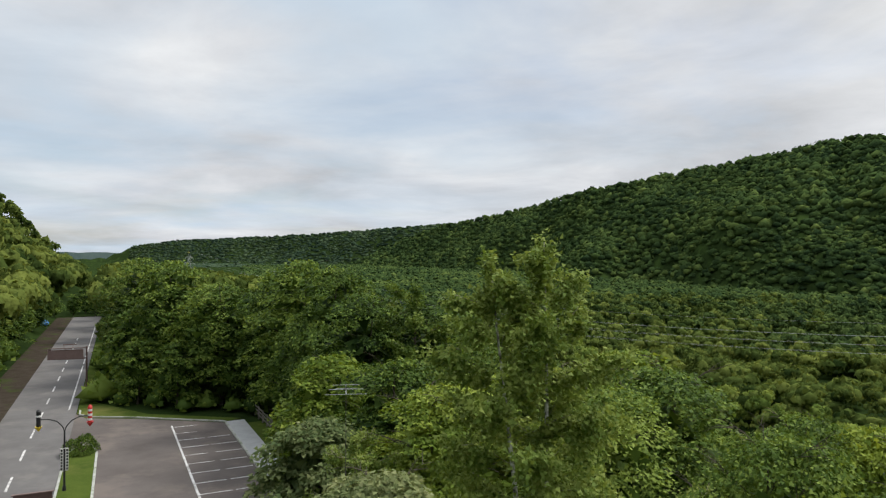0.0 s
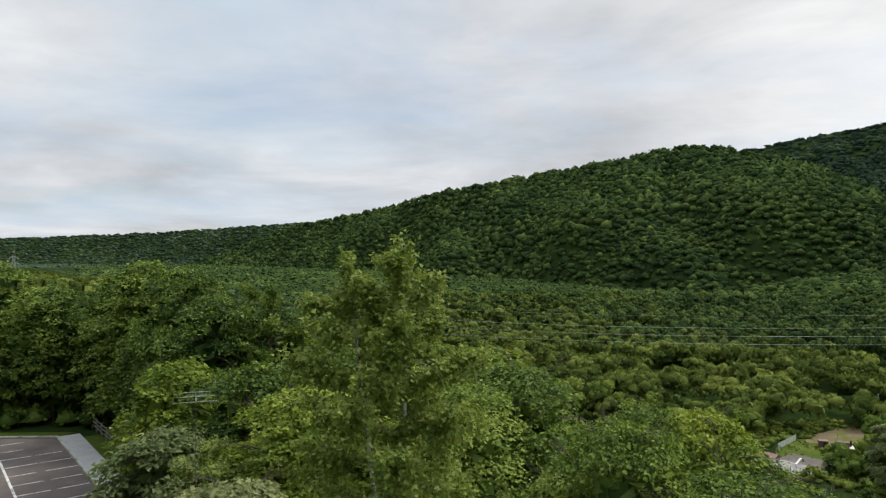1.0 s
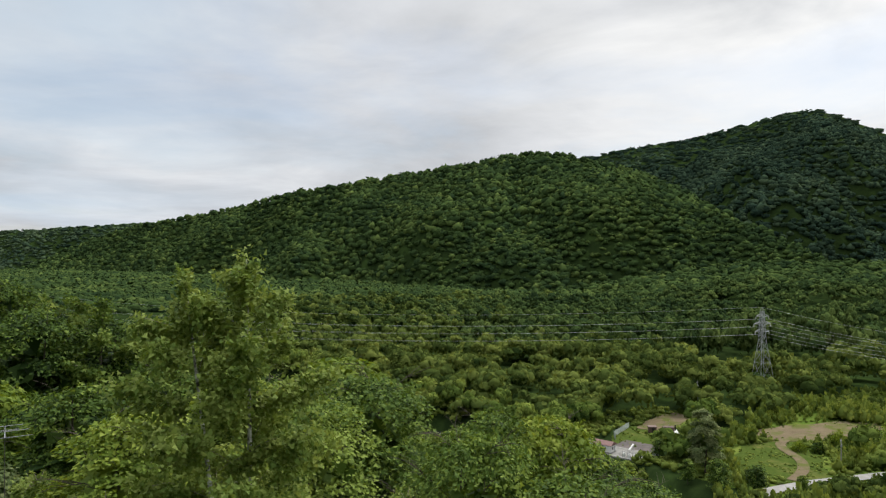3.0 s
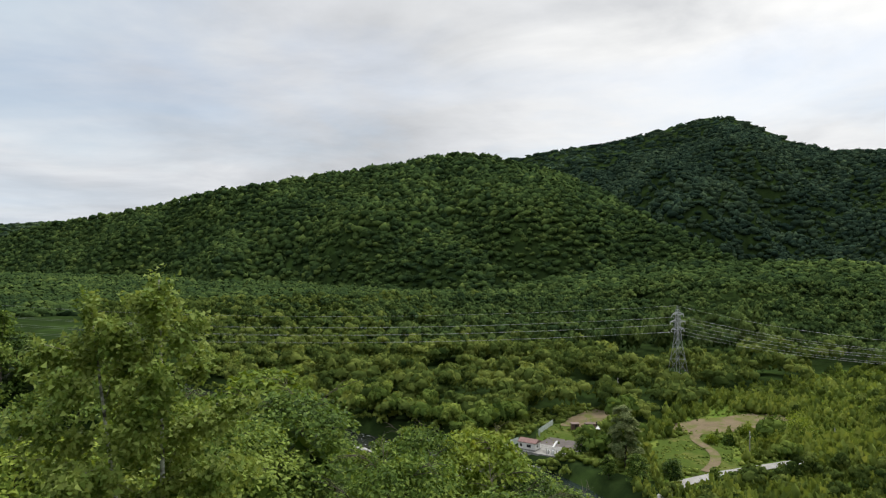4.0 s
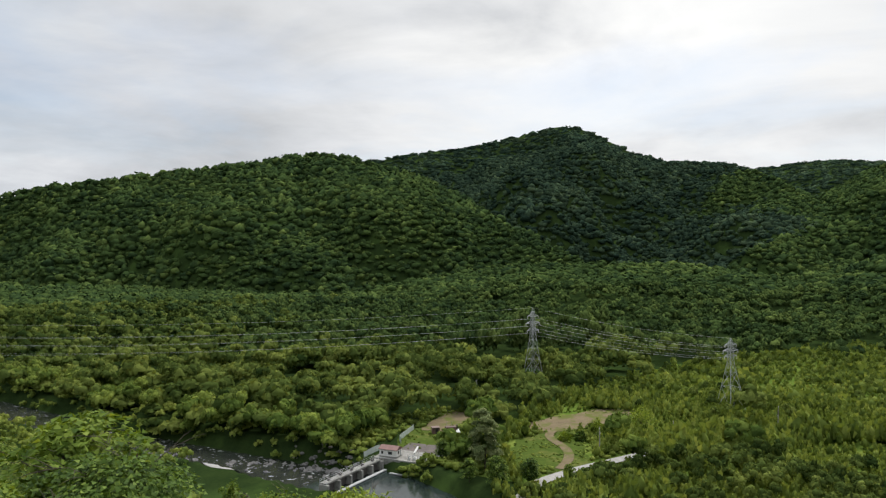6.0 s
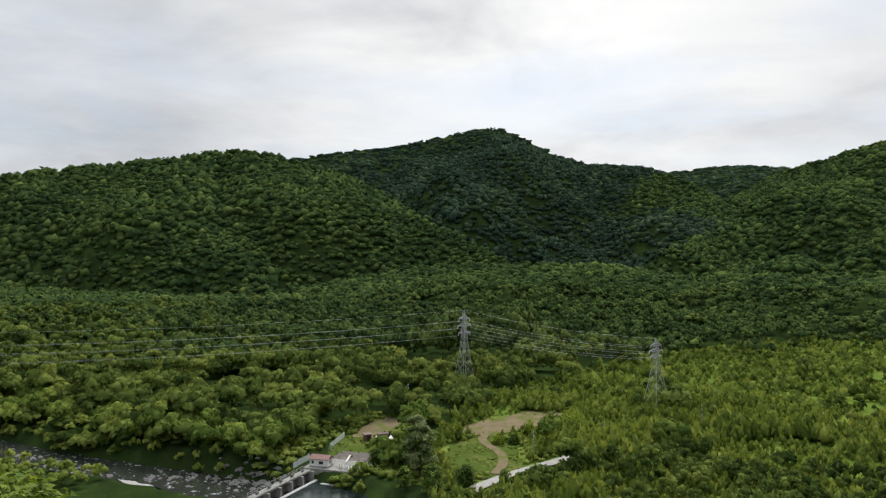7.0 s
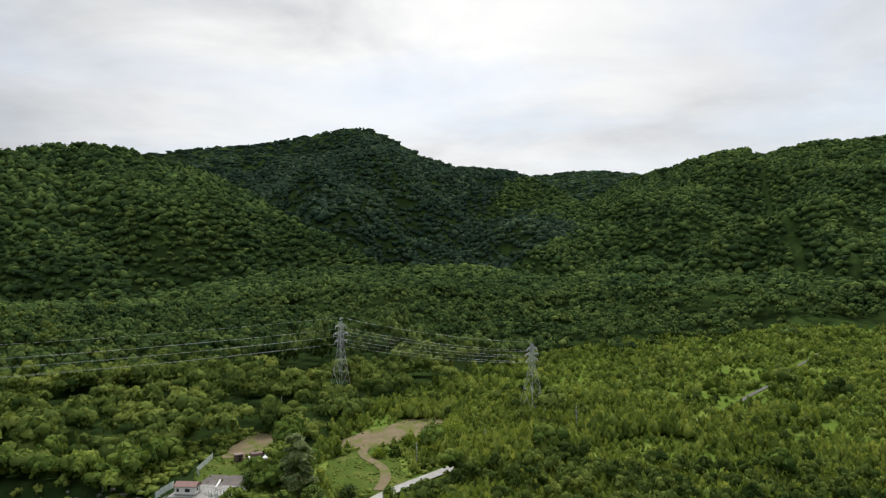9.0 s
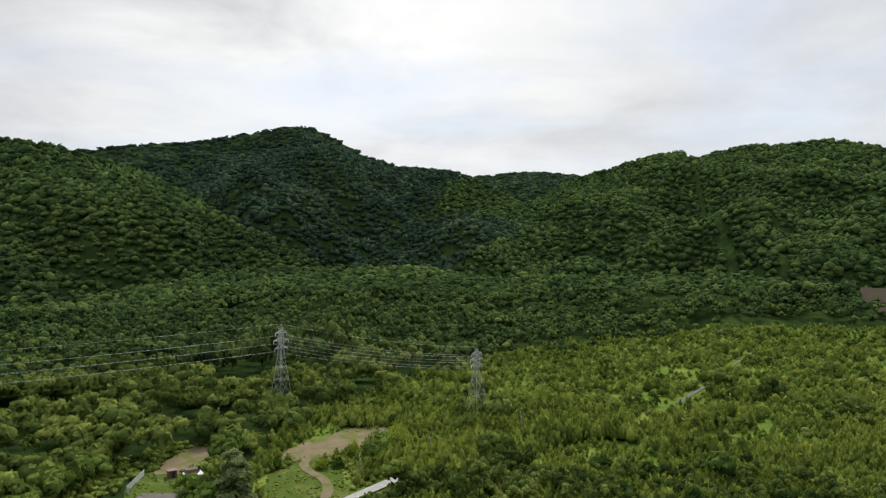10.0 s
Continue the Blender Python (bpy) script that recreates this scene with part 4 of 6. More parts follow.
def woods(name, xy, tall, wide, mat, label, lobes=6, fuzz=14, quad=0.34, seed=0, deep=1.0, forms=10, sit=0.0, slender=False, level=2):
    """One mesh of many trees, each of a few crown forms turned, sized and tinted on its own."""
    rng = np.random.RandomState(seed)
    shapes = [plume_form(rng, fuzz, quad) if slender else crown_form(rng, lobes, fuzz, quad, level) for _ in range(forms)]
    n = len(xy)
    which, spin = rng.randint(0, forms, n), rng.uniform(0, 6.28, n)
    tint = np.clip(rng.normal(0.5, 0.27, n), 0, 1)
    gz = height(xy[:, 0], xy[:, 1])
    hi = tall if slender else np.minimum(wide * deep, tall * 0.66)
    foot = gz if slender else gz + tall - hi - sit * hi
    vs, ts, tris, quads, total = [], [], [], [], 0
    for k, (dome, faces, sprays) in enumerate(shapes):
        i = np.where(which == k)[0]
        form = np.concatenate([dome, sprays.reshape(-1, 3)])
        c, s = np.cos(spin[i])[:, None], np.sin(spin[i])[:, None]
        x, y, z = form[None, :, 0], form[None, :, 1], form[None, :, 2]
        w, h = wide[i][:, None], hi[i][:, None]
        v = np.stack([(c * x - s * y) * w + xy[i, 0][:, None], (s * x + c * y) * w + xy[i, 1][:, None], z * h + foot[i][:, None]], -1)
        vs.append(v.reshape(-1, 3))
        # slender forms: the core is tinted darker, as shade between the sprays
        core_shade_mott = np.concatenate([np.full((len(i), len(dome)), -0.25 if slender else 0.0), np.repeat(rng.normal(0.03, 0.13, (len(i), len(sprays))), 4, axis=1)], 1)
        ts.append(np.clip(tint[i][:, None] + core_shade_mott, 0, 1).ravel())
        start = total + np.arange(len(i)) * len(form)
        tris.append((start[:, None, None] + faces[None]).reshape(-1, 3))
        quads.append((start[:, None, None] + len(dome) + np.arange(len(sprays) * 4).reshape(1, -1, 4)).reshape(-1, 4))
        total += len(form) * len(i)
    return tagged(new(name, mesh_np(name, np.concatenate(vs), [np.concatenate(tris), np.concatenate(quads)], mat, np.concatenate(ts), True)), label, "woods", kind="stuff")


def scatter(rng, az, dist, gap, count):
    """Evenly loose places in a stretch of bearings and distances."""
    a = np.radians(rng.uniform(*az, count))
    d = np.sqrt(rng.uniform(dist[0] ** 2, dist[1] ** 2, count))
    xy = np.stack([d * np.sin(a), d * np.cos(a)], 1)
    cell, out = {}, []
    for x, y in xy:
        k = (int(x // gap), int(y // gap))
        if all((x - p) ** 2 + (y - q) ** 2 > gap * gap for i in (-1, 0, 1) for j in (-1, 0, 1) for p, q in cell.get((k[0] + i, k[1] + j), ())):
            cell.setdefault(k, []).append((x, y))
            out.append((x, y))
    return np.array(out)


def in_oval(x, y, mid, rad, turn=0.0, grow=1.0):
    c, s = math.cos(turn), math.sin(turn)
    a, b = (x - mid[0]) * c + (y - mid[1]) * s, -(x - mid[0]) * s + (y - mid[1]) * c
    return (a / (rad[0] * grow)) ** 2 + (b / (rad[1] * grow)) ** 2 < 1


VALLEY_ROAD = np.array([(150, 133), (187.6, 130.4), (232, 121), (262, 106), (290, 80)], float)
SCRUB_TRACK = np.array([(290, 76), (369.9, 63.4), (425.3, 56.5), (528, 43.6)], float)


def open_ground(x, y):
    o = in_oval(x, y, *MEADOW, 1.05) | in_oval(x, y, (220, 168), (28, 14), -0.12) | in_oval(x, y, (182, 205), (16, 10), 0.45) | in_oval(x, y, (152, 190), (20, 10), 0.6)
    o |= near_line(x, y, RIVER)[0] < 13.5
    o |= near_line(x, y, VALLEY_ROAD)[0] < np.where(x < 200, 6.0, 3.0)
    o |= near_line(x, y, SCRUB_TRACK)[0] < 2.9
    o |= in_oval(x, y, (800, -78), (90, 42))
    o |= in_oval(x, y, (140, 176), (14, 12), 0.9)
    o |= in_oval(x, y, *GLADE)
    o |= in_oval(x, y, (170, 196), (27, 14), 0.55)
    return o


def away_from(p):
    return np.hypot(p[:, 0], p[:, 1])


_wr = np.random.RandomState(9)
fill = np.array(fill)
low_bushes = np.array(low_bushes)
if len(low_bushes):
    woods("slope_bushes", low_bushes[:, :2], low_bushes[:, 2], _wr.uniform(1.8, 3.2, len(low_bushes)), M_VALLEY, "low leafy bushes on the slope above the river", 5, 26, 0.3, 19, 1.0)
reach = np.hypot(fill[:, 0], fill[:, 1])
for some, lobes, fuzz, quad in ((reach < 170, 6, 38, 0.22), (reach >= 170, 4, 10, 0.44)):
    woods("slope_woods", fill[some, :2], fill[some, 2], _wr.uniform(3.4, 4.9, int(some.sum())), M_VALLEY, "close green woods on the slopes above the river", lobes, fuzz, quad, 3, 1.2)
p = scatter(_wr, (-24, 112), (205, 780), 8.0, 90000)
u, s = from_road(p[:, 0], p[:, 1])
ok = ~open_ground(p[:, 0], p[:, 1]) & (s > 60) & (height(p[:, 0], p[:, 1]) < -20) & (p[:, 0] > river_x(p[:, 1]) + 13)
sc = scrub_zone(p[:, 0], p[:, 1])
forest = p[ok & (_wr.uniform(size=len(p)) > sc * 0.965)]
wall = in_oval(forest[:, 0], forest[:, 1], GLADE[0], (74, 52), GLADE[2]) & (np.hypot(forest[:, 0], forest[:, 1]) > 425)
tall = (8 + 10 * _wr.beta(2, 1.6, len(forest))) * (1 - 0.3 * (near_line(forest[:, 0], forest[:, 1], RIVER)[0] < 34)) + 9 * wall
tall = tall * (1 + 0.30 * rolling(forest[:, 0], forest[:, 1], 55, 5) * (away_from(forest) > 250))
wide = _wr.uniform(3.8, 7.4, len(forest)) * (1 + 0.15 * rolling(forest[:, 0], forest[:, 1], 60, 3))
away = np.hypot(forest[:, 0], forest[:, 1])
# darker leaves stand in for cloud shade on far trees and behind the glade
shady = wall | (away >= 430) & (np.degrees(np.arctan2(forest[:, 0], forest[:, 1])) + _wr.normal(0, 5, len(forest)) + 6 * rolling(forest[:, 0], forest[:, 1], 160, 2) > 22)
# nearest trees take the lighter SUNNY copy of the valley leaves
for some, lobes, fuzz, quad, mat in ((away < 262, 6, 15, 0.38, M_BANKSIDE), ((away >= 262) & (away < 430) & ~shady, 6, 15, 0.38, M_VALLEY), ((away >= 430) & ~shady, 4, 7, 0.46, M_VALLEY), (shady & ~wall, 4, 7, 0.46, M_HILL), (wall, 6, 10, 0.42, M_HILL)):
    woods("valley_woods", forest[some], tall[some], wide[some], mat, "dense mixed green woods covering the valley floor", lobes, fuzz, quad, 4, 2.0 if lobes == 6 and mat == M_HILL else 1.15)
q = scatter(_wr, (0, 40), (170, 420), 3.6, 30000)
off = near_line(q[:, 0], q[:, 1], RIVER)[0]
q = q[(((off > 12.2) & (off < 34) & (q[:, 0] > river_x(q[:, 1]))) | ((off > 19) & (off < 70) & (q[:, 1] > 215) & (q[:, 0] < river_x(q[:, 1])))) & ~in_oval(q[:, 0], q[:, 1], (138, 183), (17, 14), 0.9)]
off = near_line(q[:, 0], q[:, 1], RIVER)[0]
woods("bank_scrub", q, _wr.uniform(2.5, 6, len(q)), _wr.uniform(1.8, 3.0, len(q)), M_SHRUB, "bright green bushes overhanging the river bank", 3, 12, 0.44, 16, 1.1)
q = q[(off > 14) & (_wr.uniform(size=len(q)) < 0.28) & ((q[:, 1] > 199) | (q[:, 0] > 150)) & ~open_ground(q[:, 0], q[:, 1]) & (q[:, 0] > river_x(q[:, 1]))]
woods("bank_trees", q, _wr.uniform(8, 13, len(q)), _wr.uniform(3.2, 5.2, len(q)), M_BANKSIDE, "full green trees leaning out over the river", 7, 24, 0.32, 17, 1.3)
q = scatter(_wr, (28, 56), (205, 300), 1.9, 40000)
x, y = q[:, 0], q[:, 1]
near = in_oval(x, y, (158, 194), (44, 26), 0.55) | in_oval(x, y, (192, 157), (52, 28))
bare = in_oval(x, y, (158.5, 193.5), (15.5, 8.5), 0.62) | in_oval(x, y, (182, 205), (14.5, 8), 0.45) | in_oval(x, y, (220, 170), (26, 12), -0.12) | in_oval(x, y, (177, 152), (21.5, 15.5), 0.5) | in_oval(x, y, (143, 182), (15, 12), -1.1) | in_oval(x, y, (152, 183), (9, 8)) | in_oval(x, y, (164, 188), (6, 9))
bare |= (near_line(x, y, VALLEY_ROAD)[0] < 4) | (near_line(x, y, RIVER)[0] < 13) | (near_line(x, y, np.array([(205, 168), (188, 158), (176, 141), (166, 137)], float))[0] < 3)
q = q[near & ~bare]
woods("yard_scrub", q, _wr.uniform(0.8, 2.6, len(q)), _wr.uniform(0.9, 1.9, len(q)), M_SHRUB, "low bright green bushes and weeds round the yards", 1, 14, 0.5, 18, 1.0, level=1)
q = scatter(_wr, (36, 62), (205, 300), 1.1, 40000)
x, y = q[:, 0], q[:, 1]
q = q[(in_oval(x, y, *MEADOW, 1.1) | in_oval(x, y, (158.5, 193.5), (15, 8), 0.62) | (in_oval(x, y, (220, 170), (30, 15), -0.12) & ~in_oval(x, y, (220, 170), (21, 8), -0.12)) | (in_oval(x, y, (182, 205), (18, 11), 0.45) & ~in_oval(x, y, (182, 205), (12, 6), 0.45))) & (near_line(x, y, np.array([(205, 168), (194, 166), (188, 158), (185, 149), (176, 141), (166, 137)], float))[0] > 1.3) & (rolling(x, y, 9, 2) + _wr.normal(0, 0.5, len(x)) > 0.1)]
woods("grass_tufts", q, _wr.uniform(0.25, 0.7, len(q)), _wr.uniform(0.4, 0.9, len(q)), M_SHRUB, "tufts of long grass and weeds on the meadow", 1, 6, 0.9, 20, slender=True)
q = scatter(_wr, (50.5, 104), (118, 236), 5.0, 16000)
keep = ~open_ground(q[:, 0], q[:, 1]) & (height(q[:, 0], q[:, 1]) < -36) & (rolling(q[:, 0], q[:, 1], 40, 4) > -0.5) & (q[:, 1] < np.interp(q[:, 0], VALLEY_ROAD[:, 0], VALLEY_ROAD[:, 1]) - 3)
q = q[keep]
woods("riverside_woods", q, _wr.uniform(4.5, 10, len(q)), _wr.uniform(2.2, 3.8, len(q)), M_VALLEY, "thickets of green trees along the river", 5, 18, 0.36, 14, 1.2)
for lo, hi, gap, count in ((120, 330, 2.2, 160000), (330, 720, 3.4, 120000)):
    q = scatter(_wr, (34, 112), (lo, hi), gap, count)
    thin = 0.5 + 0.5 * rolling(q[:, 0], q[:, 1], 70, 3)
    keep = ~open_ground(q[:, 0], q[:, 1]) & (_wr.uniform(size=len(q)) < scrub_zone(q[:, 0], q[:, 1]) * (0.8 + 0.8 * thin + (0.25 if lo > 300 else 0)) * (1 - 0.7 * (smoothstep(0.35, 0.6, rolling(q[:, 0], q[:, 1], 110, 1)) * smoothstep(66, 76, np.degrees(np.arctan2(q[:, 0], q[:, 1])))))) & (height(q[:, 0], q[:, 1]) < -36)
    q = q[keep]
    near_road = near_line(q[:, 0], q[:, 1] + 7, VALLEY_ROAD)[0] < 9
    t = (2.4 + 4.2 * _wr.beta(1.6, 2.4, len(q))) * (1 + 0.6 * near_road * (q[:, 0] > 192)) * (0.72 + 0.6 * smoothstep(-0.4, 0.9, rolling(q[:, 0], q[:, 1], 45, 2)))
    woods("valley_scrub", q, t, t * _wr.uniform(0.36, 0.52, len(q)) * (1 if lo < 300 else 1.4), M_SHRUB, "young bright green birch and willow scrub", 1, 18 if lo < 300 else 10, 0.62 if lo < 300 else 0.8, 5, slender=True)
    q = scatter(_wr, (38, 112), (lo, hi), 9.0 if lo < 300 else 11.0, 30000)
    q = q[~open_ground(q[:, 0], q[:, 1]) & (scrub_zone(q[:, 0], q[:, 1]) > 0.5) & (rolling(q[:, 0], q[:, 1], 55, 4) + _wr.normal(0, 0.4, len(q)) > 0.35) & (height(q[:, 0], q[:, 1]) < -36)]
    woods("scrub_trees", q, _wr.uniform(4.5, 8.5, len(q)), _wr.uniform(1.7, 3.2, len(q)), M_VALLEY, "darker rounded young trees among the scrub", 4, 14, 0.42, 6, 1.4)

def facing(p, limit):
    """Places on slopes that turn towards the car park."""
    d = np.hypot(p[:, 0], p[:, 1])
    k = p / d[:, None]
    return height(p[:, 0] + 12 * k[:, 0], p[:, 1] + 12 * k[:, 1]) - height(p[:, 0] - 12 * k[:, 0], p[:, 1] - 12 * k[:, 1]) > limit


def cut_strip(p):
    """The strip cleared of trees that climbs the right-hand hill."""
    az, d = np.degrees(np.arctan2(p[:, 0], p[:, 1])), np.hypot(p[:, 0], p[:, 1])
    return (np.abs(az - np.interp(d, [700, 1000, 1500, 2150], [91.5, 88.5, 84.5, 82.2])) < np.interp(d, [700, 2150], [0.5, 0.2])) & (d > 700)


def crest_of(x, y):
    return np.interp(np.degrees(np.arctan2(x, y)), HILLS["near_hill"][0], HILLS["near_hill"][2]) + 30


def rows_of_trees(rng, az, dist, gap):
    """Loose rows of places, each about a gap from the next."""
    out, span = [], math.radians(az[1] - az[0])
    for d in np.arange(dist[0], dist[1], gap):
        k = int(span * d / gap)
        a = math.radians(az[0]) + (np.arange(k) + rng.uniform(0, 1) + rng.uniform(-0.9, 0.9, k)) * span / k
        r = d + rng.uniform(-0.9, 0.9, k) * gap
        out.append(np.stack([r * np.sin(a), r * np.cos(a)], 1))
    return np.concatenate(out)


def in_sight(p):
    """Slopes that can be seen from above the car park."""
    p = p[facing(p, -4.0)]
    top, seen = height(p[:, 0], p[:, 1]) + 9, np.ones(len(p), bool)
    for f in np.linspace(0.30, 0.985, 20):
        seen &= height(f * p[:, 0], f * p[:, 1]) < 27 + f * (top - 18.5)
    return p[seen]


for az, dist, gap, mat, label, lobes, fuzz, quad, seed in (
    ((-26, 100.5), (760, 1180), 8.4, M_HILL, "dense green woods at the foot of the hills", 2, 4, 0.55, 31),
    ((-16, 100.5), (1180, 2700), 10.2, M_HILL, "dense dark green broadleaf woods on the near hill", 1, 7, 0.62, 32),
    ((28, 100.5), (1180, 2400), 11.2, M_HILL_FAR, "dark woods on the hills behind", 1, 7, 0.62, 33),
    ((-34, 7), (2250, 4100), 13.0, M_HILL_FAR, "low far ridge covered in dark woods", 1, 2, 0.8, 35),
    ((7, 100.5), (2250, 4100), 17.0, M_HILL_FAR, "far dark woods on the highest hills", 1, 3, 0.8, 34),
):
    p = in_sight(rows_of_trees(_wr, az, dist, gap))
    x, y = p[:, 0], p[:, 1]
    side = np.hypot(x, y) < crest_of(x, y)
    ok = ~cut_strip(p) & ~in_oval(x, y, (800, -78), (90, 42)) & (scrub_zone(x, y) < 0.5) & (from_road(x, y)[1] > 60)
    east = np.degrees(np.arctan2(x, y)) + 2.5 * np.sin(x * 0.011) + 2.0 * np.sin(y * 0.023 + x * 0.017) + 3.0 * np.modf(np.abs(np.sin(x * 12.9 + y * 78.2) * 437.5))[0] > 67
    if seed == 32:
        ok &= side | (east & (np.hypot(x, y) < 2250))
    if seed == 33:
        ok &= ~side & ~east
    if seed >= 34:
        ok &= ~side
    p = p[ok]
    r = gap * _wr.uniform(0.72, 1.22, len(p)) * (1 + 0.2 * rolling(p[:, 0], p[:, 1], 90, 4))
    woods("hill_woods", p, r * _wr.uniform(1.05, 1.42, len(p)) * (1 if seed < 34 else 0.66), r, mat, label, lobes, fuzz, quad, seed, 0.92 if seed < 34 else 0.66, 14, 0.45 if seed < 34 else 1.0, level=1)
# saplings and undergrowth below the trees by the road and the car park
q = scatter(_wr, (-42, 62), (24, 130), 2.3, 40000)
u, s = from_road(q[:, 0], q[:, 1])
q = q[((s > 4.8) & (behind_kerb(q[:, 0], q[:, 1]) > 2.4)) | ((s > 5) & (u > 7)) | (s > 22) | ((s < -7.2) & (s > -40))]
q = q[near_line(q[:, 0], q[:, 1], RIVER)[0] > 20]
t = _wr.uniform(1.0, 3.4, len(q))
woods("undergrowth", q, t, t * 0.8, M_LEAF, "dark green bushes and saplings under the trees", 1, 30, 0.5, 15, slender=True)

# ---- car park and road ----
def sheet(name, pts, z, mat, label, category, thick=0.25, kind="structure"):
    """A level slab with the given outline."""
    bm = bmesh.new()
    fc = bm.faces.new([bm.verts.new((*q[:2], z)) for q in pts])
    bm.normal_update()
    if fc.normal.z < 0:
        fc.normal_flip()
    ext = bmesh.ops.extrude_face_region(bm, geom=[fc])
    for v in ext["geom"]:
        if isinstance(v, bmesh.types.BMVert):
            v.co.z -= thick
    bmesh.ops.recalc_face_normals(bm, faces=bm.faces)
    me = bpy.data.meshes.new(name)
    bm.to_mesh(me)
    bm.free()
    me.materials.append(mat)
    return tagged(new(name, me), label, category, kind=kind)


def strip(a, b, width):
    a, b = Vector(a[:2]), Vector(b[:2])
    n = Vector((b.y - a.y, a.x - b.x)).normalized() * width / 2
    return [a + n, b + n, b - n, a - n]


EDGE = [(-9.6, 43.8), (-11.9, 48.5), (-21, 66.9)]
road_pts = [on_road(u, s)[:2] for u, s in ((-75, -3.3), (-75, 3.1), (116, 3.1), (116, -3.3))]
sheet("road", road_pts, 0.03, M_ASPHALT, "grey two-lane asphalt road", "road")
lot_pts = [on_road(-41, 3.1), EDGE[0], EDGE[1], EDGE[2], (-30.3, 68.2), (-35.2, 68.3), on_road(-1, 3.1)]
sheet("car_park", lot_pts, 0.026, M_LOT, "worn brownish asphalt car park", "car park")
sheet("verge", [on_road(u, s) for u, s in ((-75, -6.9), (-75, -3.3), (116, -3.3), (116, -6.9))], 0.02, M_SOIL, "dark bare earth verge along the road", "verge")
sheet("verge", [EDGE[2], (-30.3, 68.2), (-35.2, 68.3), on_road(-1, 3.2), on_road(60, 3.2), on_road(60, 4.4), on_road(4, 4.8), (-30, 70.2), (-20, 68.6)], 0.06, M_GRASS, "mown grass behind the kerb", "verge")
sheet("verge", [(-19.2, 66.5), (-10.2, 48.5), (-7.9, 43.9), (-5.2, 45.1), (-7.5, 49.8), (-16.5, 68)], 0.05, M_GRASS, "grass strip beside the pavement", "verge")
sheet("pavement", [EDGE[2], EDGE[1], EDGE[0], (-8.0, 44.6), (-10.3, 49.3), (-19.4, 67.7)], 0.14, M_SLAB, "pale concrete pavement beside the car park", "pavement")

# white markings
markings = thing("road_marking", (0, 0, 0), "worn white lane and edge lines on asphalt", "road marking")
for u in (-38.2, -30.6, -23.0, -15.4, -8.0, -0.5, 7.0, 14.5, 22, 29.5, 37, 44.5, 52, 59.5, 67):
    ob = sheet("dash", strip(on_road(u - 1.7, 0), on_road(u + 1.7, 0), 0.16), 0.036, M_PAINT, "", "", 0.004, "")
    ob.parent = markings
for a, b in ((1.5, 32), (34, 90)):
    ob = sheet("edge_line", strip(on_road(a, 2.35), on_road(b, 2.35), 0.16), 0.036, M_PAINT, "", "", 0.004, "")
    ob.parent = markings
bay_a, bay_b = Vector((-25.6, 65.4)), Vector((-17.0, 47.9))
along = (bay_b - bay_a).normalized()
out = Vector((0.895, 0.446))
bays = thing("parking_bays", (0, 0, 0), "white painted parking bay lines on worn asphalt", "parking marking")
ob = sheet("long_line", strip(bay_a, bay_a + along * 24, 0.17), 0.032, M_PAINT, "", "", 0.004, "")
ob.parent = bays
_k = random.Random(8)
for i in range(9):
    p = bay_a + along * (0.6 + 2.5 * i)
    for a, b in ((0.1, 2.3), (2.5, 4.75)):
        if i < 2 and a > 2:
            continue
        ob = sheet("bay_line", strip(p + out * a, p + out * (b - _k.uniform(0, 0.4)), 0.11), 0.032, M_PAINT, "", "", 0.004, "")
        ob.parent = bays


def kerb_run(name, pts, label, high=0.15):
    """Kerb stones end to end, each a piece of its own."""
    k = tagged(new(name), label, "kerb", kind="structure")
    bm = box((0.985, 0.18, high + 0.1), (0, 0, (high - 0.1) / 2), 0, 0.02)
    me = bpy.data.meshes.new("kerb_stone")
    bm.to_mesh(me)
    bm.free()
    me.materials.append(M_KERB)
    for a, b in zip(pts[:-1], pts[1:]):
        a, b = Vector((*a[:2], 0.03)), Vector((*b[:2], 0.03))
        n = max(1, round((b - a).length))
        for i in range(n):
            ob = new("kerb_stone", me)
            ob.parent = k
            ob.matrix_local = Matrix.Translation(a.lerp(b, (i + 0.5) / n)) @ Matrix.Rotation(math.atan2(b.y - a.y, b.x - a.x), 4, "Z") @ Matrix.Diagonal(((b - a).length / n, 1, 1, 1))
    return k


kerb_run("kerb", EDGE, "pale concrete kerb along the bays")
kerb_run("kerb", [(-21, 67.0), (-30.3, 68.4), (-35.0, 68.6), (-36.4, 69.4), (-37.3, 71.2)], "mossy pale concrete kerb at the end of the car park")
ISLAND = [on_road(u, s) for u, s in ((-60, 3.15), (-17, 3.15), (-14.2, 3.9), (-14.6, 5.0), (-17, 5.4), (-60, 5.4))]
sheet("grass_island", ISLAND, 0.12, M_GRASS, "grass island between road and car park", "island")
kerb_run("kerb", ISLAND, "low concrete kerb round a grass island", 0.11)


